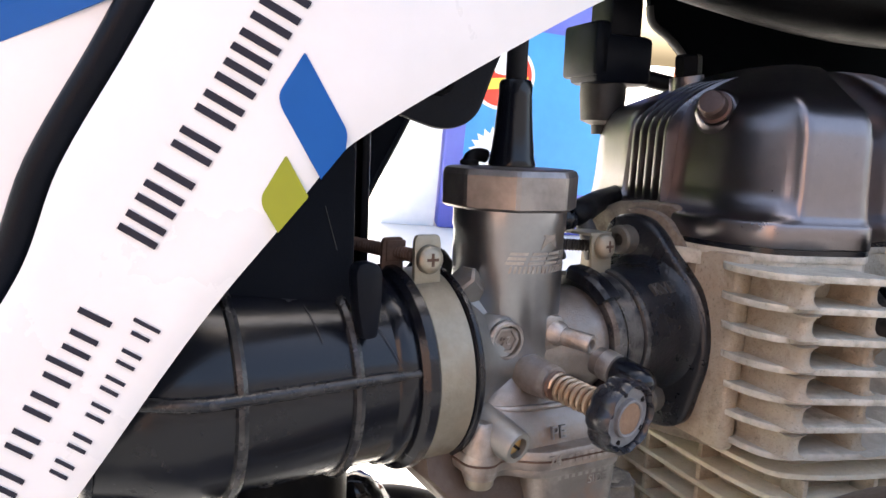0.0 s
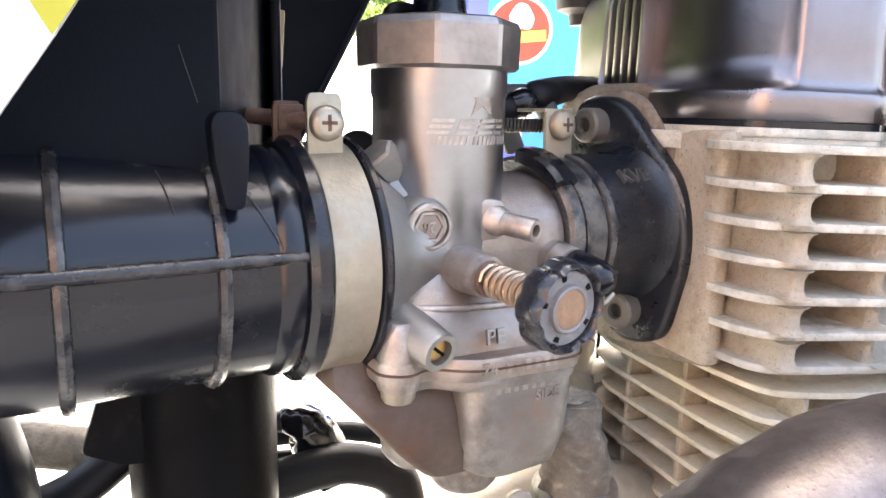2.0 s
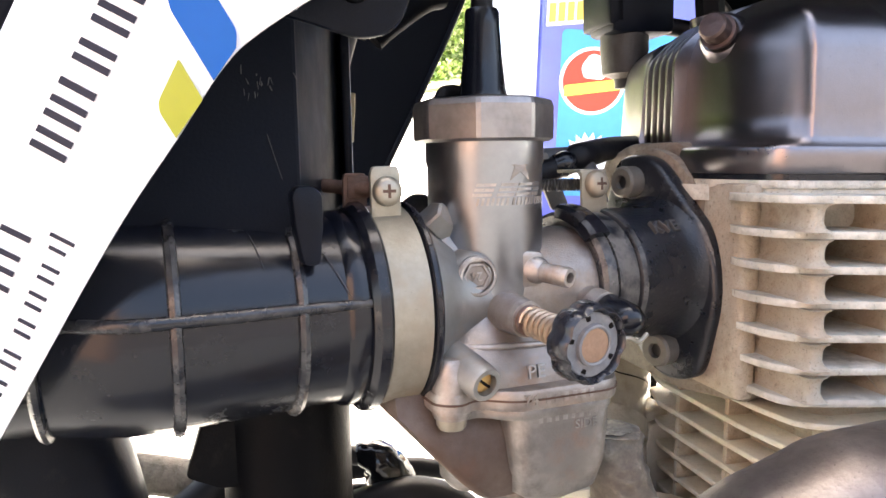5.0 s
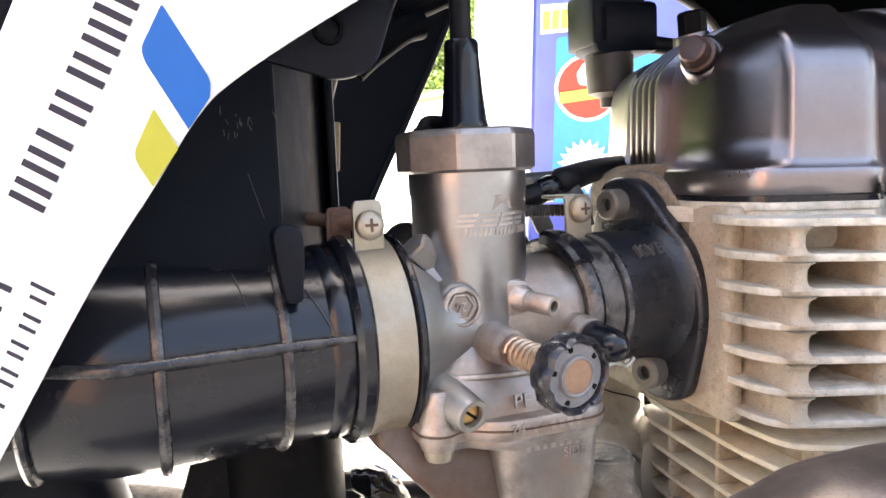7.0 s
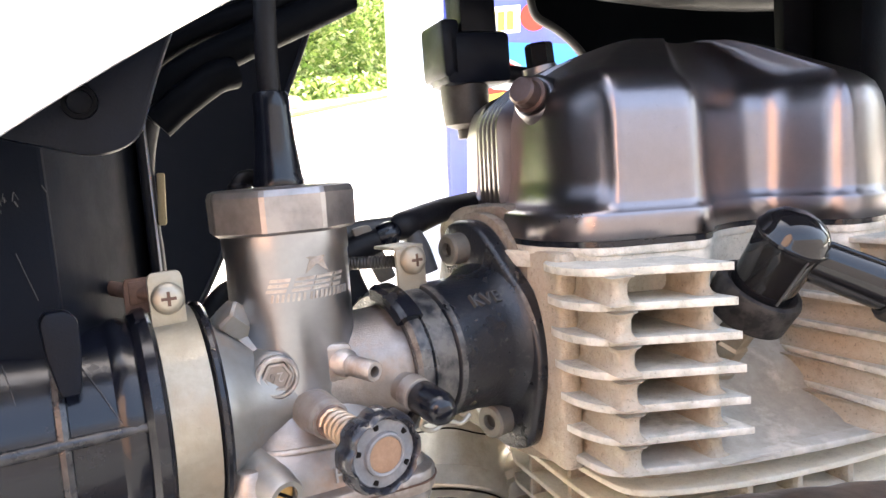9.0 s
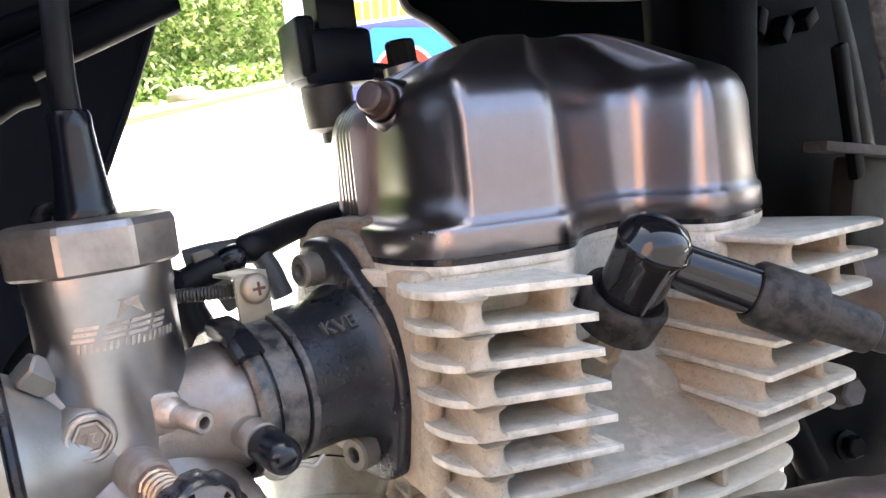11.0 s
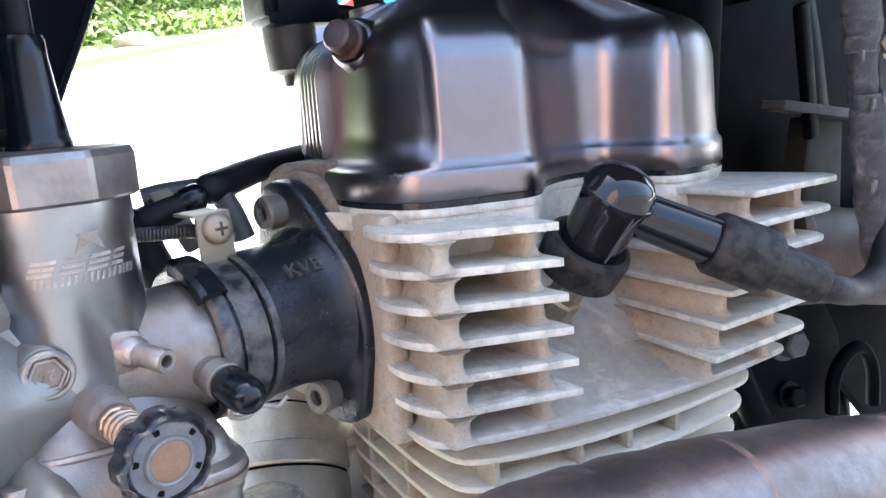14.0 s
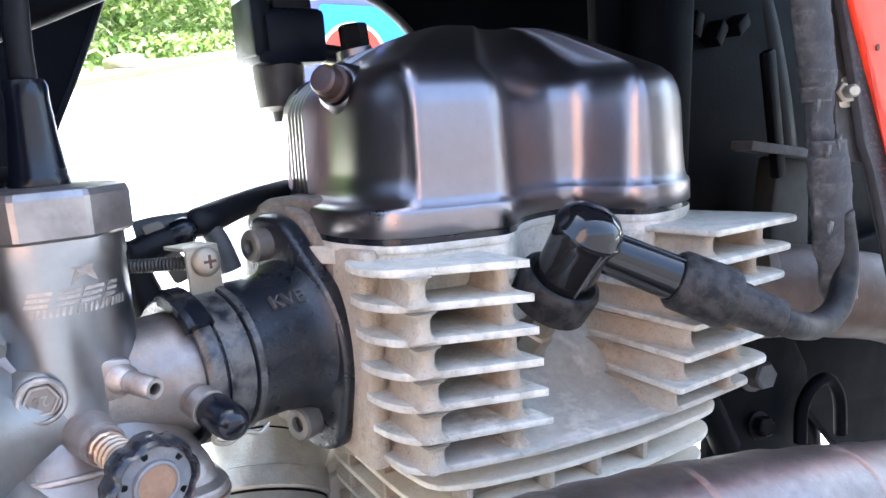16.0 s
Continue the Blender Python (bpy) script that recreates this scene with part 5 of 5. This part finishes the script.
def air_box():
    ob = thing("air_box", "scratched black plastic air filter housing", "air filter housing", (-100, 10, 0), FB)
    flat = lambda x, z: 0.0
    face = [(-170, -14), (-100, 0), (-70, 10), (-54, 14), (-54, 130), (-170, 130)]
    part("front_wall", bent_panel(rounded(face, [2, 8, 8, 3, 2, 2]), -22, 3, flat), m_airbox, ob)
    part("return_wall", prism([(-54.2, -24.6), (-33.6, 51.6), (-36, 52.4), (-56.2, -22.4)], 12, 130, 0.8), m_airbox, ob)
    part("lower_body", tube([(-200, 40, -12), (-165, 42, -26), (-140, 42, -42), (-130, 42, -60), (-129, 42, -85), (-136, 42, -115), (-150, 42, -170)], [27, 27, 25, 23, 26, 27, 27], 28), m_black, ob, "rounded black lower body")
    for line in ([(-61.6, 0, 44.6), (-60.1, 0, 39.3), (-58.5, 0, 33.8)],):
        part("scuff", tube([(x, -25.1, z) for x, y, z in line], 0.09, 6, 3), m_scuff, ob, "pale scratch")
    rnd = random.Random(11)
    for k in range(16):
        x, z = rnd.gauss(-62.5, 2.8), rnd.gauss(56, 4.2)
        part("scuff", tube([(x, -25.05, z), (x + rnd.uniform(-0.5, 0.7), -25.05, z - rnd.uniform(0.4, 2.2))], rnd.uniform(0.06, 0.16), 5, 2), m_scuff, ob, "pale scratch")
    part("bolt_plate", bent_panel(rounded([(-75, 72), (-56, 67.5), (-41, 63), (-33, 66), (-28, 80), (-17, 104), (-55, 112)], [4, 6, 9, 8, 10, 4, 4]), -46.5, 2.5, lambda x, z: 0.05 * max(0, x + 50)), m_black, ob, "black plastic tab with a round hole")
    part("hole_rim", lathe([(0, 3.4), (1.2, 3.2), (1.2, 2.4), (0, 2.2)], (-43, -48.9, 74), (0, -1, 0), 24, caps=(False, False)), m_frame, ob)
    part("side_wall", bent_panel([(-37, 14), (-37, 130), (-34, 130), (-34, 14)], 100, 70, flat), m_black, ob)


air_box()
solid("wire_sleeve", tube([(-35, 52, 20), (-35, 52, 36), (-35.6, 52, 52), (-34.6, 52, 66), (-31, 50, 80), (-25, 46, 100), (-17, 42, 125)], 2.3, 10), m_lettergrey, "grey-black wire sleeve on the air filter housing", "cable")
solid("tape", box((-31.8, 51, 53), (2.6, 3.4, 17), 0.6, (0, 4, 0)), m_tan, "tan adhesive tape round the wire sleeve", "tape")
far = [(-190, -40), (-33, -14), (-15, 16), (-2, 42), (8.5, 62), (17, 79), (24, 93), (35, 117), (50, 152), (62, 330), (-190, 330)]
panel = thing("inner_panel", "black plastic inner panel behind the carburetor", "motorcycle panel", (-60, 130, -10))
part("sheet", bent_panel(rounded(far, 4), 130, 3, lambda x, z: 0.0), m_airbox, panel)
part("edge_lip", tube([(x - 1.0, 127.2, z) for x, z in far[1:9]], 1.3, 10), m_black, panel, "rounded lip along the edge")


def frame_parts():
    ob = thing("motorcycle_frame", "black painted steel motorcycle frame tubes", "motorcycle frame", (-58, 46, -480), FB)
    part("rear_post", tube([(-58, 46, -30), (-58, 46, -120), (-60, 46, -300), (-60, 46, -480)], 22, 28, 3), m_frame, ob)
    part("gusset", prism(rounded([(-84, -40), (-91, -62), (-80, -67), (-60, -67), (-60, -40)], 2), -8, 8, 1, mm((0, 40, 0), (90, 0, 0))), m_frame, ob)
    part("gusset_rib", tube([(-74, 26, -84), (-76, 25, -110), (-80, 25, -170)], 2.5, 10), m_frame, ob)
    part("post_cap", lathe([(0, 22.4), (6, 22.4), (8, 19)], (-58, 46, -34), (0, 0, 1), 28), m_frame, ob)
    part("top_tube", tube([(-200, 60, 175), (40, 60, 150), (200, 60, 132), (330, 60, 140), (420, 60, 165)], 17, 20), m_frame, ob)
    part("down_tube", tube([(330, 60, 140), (352, 58, 60), (366, 55, -60), (372, 52, -240), (250, 50, -420), (-60, 46, -480)], 17, 20), m_frame, ob)
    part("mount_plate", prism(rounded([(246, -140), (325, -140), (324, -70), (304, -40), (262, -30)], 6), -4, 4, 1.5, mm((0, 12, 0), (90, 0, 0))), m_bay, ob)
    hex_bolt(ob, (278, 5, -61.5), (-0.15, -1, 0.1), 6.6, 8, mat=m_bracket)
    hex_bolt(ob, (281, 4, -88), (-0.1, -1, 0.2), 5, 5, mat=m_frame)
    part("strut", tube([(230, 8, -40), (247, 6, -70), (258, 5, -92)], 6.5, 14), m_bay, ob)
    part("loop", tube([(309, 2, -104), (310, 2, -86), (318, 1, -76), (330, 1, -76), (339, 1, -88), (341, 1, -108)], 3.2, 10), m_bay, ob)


frame_parts()


def radiator_side():
    """The dark front bay behind the red shroud."""
    ob = thing("front_bay", "dark black plastic bay behind the red shroud", "motorcycle panel", (330, 60, -130), FB)
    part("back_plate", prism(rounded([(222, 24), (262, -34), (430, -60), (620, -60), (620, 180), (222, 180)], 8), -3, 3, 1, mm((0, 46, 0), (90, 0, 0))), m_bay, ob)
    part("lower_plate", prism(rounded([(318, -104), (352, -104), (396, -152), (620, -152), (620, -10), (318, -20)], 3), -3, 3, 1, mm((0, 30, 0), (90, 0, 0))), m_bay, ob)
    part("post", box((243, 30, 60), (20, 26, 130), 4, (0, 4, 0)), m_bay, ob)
    part("shelf", box((316, 15, 38), (70, 12, 4.5), 0.8, (0, 9, 0)), m_bracket, ob, "grey steel strap")
    part("rear_post", prism(rounded([(316, 36), (341, 33), (341, -16), (309, -12), (311, 10)], 3), -6, 6, 2, mm((0, 26, 0), (90, 0, 0))), m_postgrey, ob, "grey-green dusty upright")
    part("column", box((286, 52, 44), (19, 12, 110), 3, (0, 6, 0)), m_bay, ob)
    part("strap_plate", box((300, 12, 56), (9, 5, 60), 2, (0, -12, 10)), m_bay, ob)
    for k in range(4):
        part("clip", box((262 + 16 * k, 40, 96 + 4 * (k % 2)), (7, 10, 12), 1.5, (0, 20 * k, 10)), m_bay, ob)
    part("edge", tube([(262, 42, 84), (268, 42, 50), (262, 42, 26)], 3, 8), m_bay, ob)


radiator_side()


def shroud():
    ob = thing("shroud", "orange-red plastic radiator shroud", "motorcycle shroud", (300, -70, -10), FB)
    bend = lambda x, z: -0.12 * (x - 250)
    edge = [(228, 122), (236, 98), (240.5, 86), (250.5, 63), (259, 42), (263.5, 28), (267, 12), (271, -8)]
    part("shell", bent_panel(rounded(edge + [(330, -30), (368, 130)], 2), -60, 3, bend), m_red, ob)
    part("hole", lathe([(-0.2, 1.1), (0.3, 1.1)], (249.5, -63.1, 78), (0.1, -1, 0), 14), m_rust, ob, "small drilled hole")
    fo = thing("foam_strip", "textured dark grey rubber strip along the red shroud", "rubber strip", (266, -57, -8), FB)
    inner = [(227, 122), (233, 104), (238.9, 84), (244.1, 64), (248.6, 46), (252.8, 38), (258.5, 22), (264, 5), (267, -8)]
    part("strip", bent_panel(rounded(inner + [(x + 1.5, z) for x, z in edge[::-1]], 0.5), -57.5, 3, bend), m_foam, fo)
    dots = bmesh.new()
    for r in range(46):
        z = -6 + 2.35 * r
        def along(line):
            for (x0, z0), (x1, z1) in zip(line, line[1:]):
                if z1 <= z <= z0:
                    return x0 + (x1 - x0) * (z0 - z) / (z0 - z1)
        a, b = along(inner), along(edge)
        x = a + 0.8 + 1.1 * (r % 2)
        while x < b - 0.5:
            c = V3((x, -60.4 + bend(x, z), z))
            vs = [dots.verts.new(c + V3((0.65 * math.cos(q), 0, 0.8 * math.sin(q)))) for q in (0.3, 1.35, 2.4, 3.45, 4.5, 5.55)]
            tip = dots.verts.new(c + V3((0, -0.55, 0.1)))
            for k in range(6):
                dots.faces.new((vs[k], tip, vs[(k + 1) % 6]))
            x += 2.2
    part("raised_dots", dots, m_foam, fo, "fine raised dots")
    br = thing("shroud_bracket", "corroded grey shroud bracket with a threaded bolt", "bracket", (248, -52, 40), FB)
    part("plate", bent_panel(rounded([(238.5, 104), (239.3, 89.6), (241.6, 73.7), (241.2, 64.7), (242.2, 50), (245, 47.5), (246.1, 44.8), (248.5, 40.2), (257.5, 38.4), (256, 48.6), (250, 66), (246, 84), (242, 106)], 1.2), -52.5, 2.5, bend), m_bracket, br)
    hex_bolt(br, (245.0, -55.5, 64), (-0.62, -0.75, 0.05), 3.9, 2.2, tip=5, mat=m_steel)


shroud()


def taped(line, radii, seed, seg=22):
    """A flattened run of cloth tape: overlapping turns, with a ragged surface."""
    bm = bmesh.new()
    pts = spline(line, 10)
    rings = []
    for i, p in enumerate(pts):
        f = i / (len(pts) - 1) * (len(radii) - 1)
        k = min(int(f), len(radii) - 2)
        r = radii[k] + (radii[k + 1] - radii[k]) * (f - k)
        row = []
        for m in range(seg):
            q = 2 * math.pi * m / seg
            turn = ((i * 0.11 + m / seg * 0.35) % 1.0) * 0.55
            n = 0.8 * noise.noise(V3((math.cos(q) * 1.5 + seed, math.sin(q) * 1.5, i * 0.16)))
            row.append(p + V3((math.cos(q) * (r + turn + n), math.sin(q) * (0.62 * r + turn * 0.6 + n * 0.5), 0)))
        rings.append(row)
    ring_faces(bm, rings)
    return bm


def harness():
    ob = thing("wire_harness", "worn black cloth-taped wire harness", "wire harness", (236, -57, -2), FB)
    part("lower_sleeve", taped([(240, -58, -8), (237, -58, 6), (234.6, -58, 19), (232.8, -58, 30), (231.6, -58, 40), (230.7, -58, 48.5)], [7.4, 8.0, 8.6, 8.8, 8.6, 7.4], 3), m_tapecloth, ob, "ragged dark grey cloth tape")
    part("mid_sleeve", taped([(231.2, -55, 46), (230.7, -55, 58), (230.0, -55, 70)], [5.6, 5.5, 5.6], 8), m_tapecloth, ob)
    part("upper_sleeve", taped([(226.6, -56, 61.5), (226.4, -57, 68), (225.4, -57, 75), (223.2, -57, 85), (220.5, -57, 98), (216, -56, 118)], [6.4, 7.2, 7.4, 7.4, 7.4, 7.4], 12), m_tapecloth, ob)
    for x, y, z, rot in ((225, -62.2, 47, 14), (229.5, -62.6, 49.2, -12), (220.8, -60.6, 62, 8), (224.4, -63.6, 22, 20)):
        part("frayed_end", prism([(-2.2, 0), (2.6, 0.6), (1.8, -3.2), (0.6, -2.0), (-0.6, -4.4), (-1.6, -2.6)], -0.4, 0.4, 0.1, mm((x, y, z), (90, rot, 18))), m_tapecloth, ob)


harness()


# ---- fuel tank and tap ----
def fuel_tank():
    ob = thing("fuel_tank", "dark painted underside of the fuel tank", "fuel tank", (200, 40, 108), FB)
    # shell is stretched beyond the tank, out of view, to block the sun
    prof = [(-90, 205), (-60, 180), (100, 168), (160, 164), (250, 166), (400, 176), (540, 190), (540, 290), (-90, 290)]
    part("shell", prism(rounded(prof, 8), -215, 20, 6, mm((0, 0, 0), (90, 0, 0))), m_tank, ob)
    # unseen wing added towards the camera to shade the engine
    part("added_shade_wing", prism(rounded([(110, 168), (160, 165), (250, 167), (400, 177), (540, 191), (540, 290), (110, 290)], 8), 21, 110, 6, mm((0, 0, 0), (90, 0, 0))), m_tank, ob)
    part("tunnel_wall", prism(rounded([(150, 190), (160, 131), (172, 124), (182, 116), (190, 106), (196, 92), (198, 50), (470, 40), (470, 190)][::-1], 3), -2, 2, 1, mm((0, 150, 0), (90, 0, 0))), m_tank, ob, "dark blue-grey inner tank wall")
    part("rim", tube([(157, 147, 140), (160, 147, 131), (172, 147, 124), (182, 147, 116), (190, 147, 106), (196, 147, 92), (198, 147, 60)], 2.2, 10), m_lettergrey, ob, "pale worn edge of the tank wall")


fuel_tank()


def fuel_tap():
    ob = thing("fuel_tap", "black fuel tap with a grey sediment bowl under the tank", "fuel tap", (95, 94, 59), FB)
    part("block", box((98, 94, 101), (30, 24, 22), 3), m_black, ob)
    part("flange", box((86, 96, 105), (8, 28, 24), 2), m_black, ob)
    part("stem", box((101, 96, 124), (17, 18, 30), 2), m_black, ob)
    part("bowl", lathe([(68, 4), (72, 4.4), (74, 9.5), (85, 10.5), (91, 10.5)], (95, 94, 0), (0, 0, 1), 28), m_shank, ob, "dark grey sediment bowl")
    part("hose", tube([(110, 94, 96), (122, 92, 94), (134, 90, 92)], 4, 12), m_hose, ob)


fuel_tap()


# ---- hoses and cables ----
def hose(name, pts, r, label, category="hose", mat=None):
    return solid(name, tube(pts, r, 14), mat or m_hose, label, category)


hose("breather_hose", [(40, 27, 37.6), (44, 27, 38.5), (62, 43, 41), (81.5, 60, 42), (92, 70, 43)], [4.6, 4.8, 4.3, 4.3, 4.3], "black hose running behind the intake manifold")
tee = thing("tee_joint", "black plastic three-way hose joint beside the carburetor", "hose joint", (34, 27, 32))
part("upper_pipe", tube([(23, 30, 37), (30, 29, 38), (42, 27, 38.4)], 3.3, 16), m_lettergrey, tee, "worn grey pipe")
part("knuckle", tube([(33, 25, 35), (37, 24.5, 35.8), (39.5, 24.5, 35.2)], [4.0, 4.6, 3.2], 18), m_rubber, tee)
part("lower_pipe", tube([(22, 26, 30.5), (28, 25.5, 33), (35, 25, 35)], [4.8, 4.4, 3.8], 18), m_hose, tee)
part("branch", tube([(43, 27, 38), (46.5, 25, 31), (49, 24, 22)], 3.4, 14), m_lettergrey, tee)
hose("side_hose", [(23, 27, 34), (21, 27, 28), (21.5, 26, 22), (23.5, 25, 15), (24, 23, 8)], [4.2, 5.0, 5.3, 5.6, 5.2], "black corrugated hose behind the carburetor")
hose("low_hose", [(-110, 72, -150), (-60, 70, -112), (-37.4, 70, -100.5), (-27.7, 70, -97.5), (-10, 70, -95.4), (2.5, 70, -98.8), (9.3, 70, -103), (14.2, 70, -111), (17, 70, -140), (17, 70, -180)], 7.6, "thick black hose curving below the carburetor")
hose("low_hose", [(-150, 70, -100), (-105, 74, -96), (-80, 78, -82), (-60, 80, -78)], 7, "black hose behind the frame post")
hose("low_cable", [(-140, 95, -84), (-60, 96, -92), (0, 98, -96), (40, 98, -112)], 4, "thin black cable below the carburetor", "cable")
drain = thing("drain_hose", "black hose end wrapped in crumpled black plastic", "hose", (-12, 80, -112))
part("hose", tube([(-62, 82, -80), (-44, 81, -79.2), (-34.8, 80, -79.6), (-28, 80, -80.5)], [3.4, 3.4, 3.8, 4.2], 14), m_hose, drain)
wrap = tube([(-31, 80, -80), (-27.2, 80, -80.6), (-22, 80, -82.5), (-17.6, 80, -88), (-14, 80, -95), (-11, 80, -106)], [4.0, 5.4, 7.8, 8.8, 8.6, 7.4], 26, 7)
for v in wrap.verts:
    v.co += V3((1, 0.6, 1)) * 1.2 * noise.noise(v.co * 0.16) + V3((0.8, 0.4, 0.6)) * 0.5 * noise.noise(v.co * 0.34)
part("plastic_wrap", wrap, m_gloss, drain, "crumpled glossy black plastic", sharp=70)
hose("rear_cable", [(-6, 24, 14), (-14, 22, 24), (-22, 20, 18), (-30, 22, 6)], 3.6, "black cable looping behind the carburetor barrel", "cable")
hose("swingarm_tube", [(-180, 96, -74), (-120, 94, -82), (-84, 92, -90), (-40, 92, -96)], 8, "dusty brown-grey tube behind the frame post", "pipe", m_gasket)
hose("cross_cable", [(-60, 98, -103), (-20, 98, -104), (10, 98, -112), (40, 98, -130)], 3, "thin black cable below the carburetor", "cable")
hose("bundle_hose", [(-34, 20, 78), (-22, 20, 88), (-6, 20, 96), (8, 22, 102), (30, 26, 112)], 5.2, "black hose bundled beside the air filter housing", mat=m_bay)
hose("bundle_hose", [(-34, 26, 92), (-18, 26, 101), (2, 26, 108), (26, 28, 118)], 4.2, "black hose bundled beside the air filter housing", mat=m_bay)
hose("bundle_hose", [(-30, 12, 74), (-24, 12, 79), (-14, 14, 86), (-8, 16, 88)], 4.6, "short black rubber hose end beside the air filter housing", mat=m_bay)
solid("retaining_clip", tube([(27, -26, -9), (25, -25, -13), (29, -24, -15.5), (34, -24, -14), (38, -24, -15.5), (41, -24, -13.5)], 0.7, 8), m_steel, "bent silver wire clip below the vacuum cap", "clip", FC)
solid("clamp_bracket", prism(rounded([(24, 39), (30, 40), (38, 22), (32, 20)], 1.5), -26, -24, 0.5, mm((0, 0, 0), (90, 0, 0))), m_bolt, "flat grey bracket beside the intake manifold", "bracket")
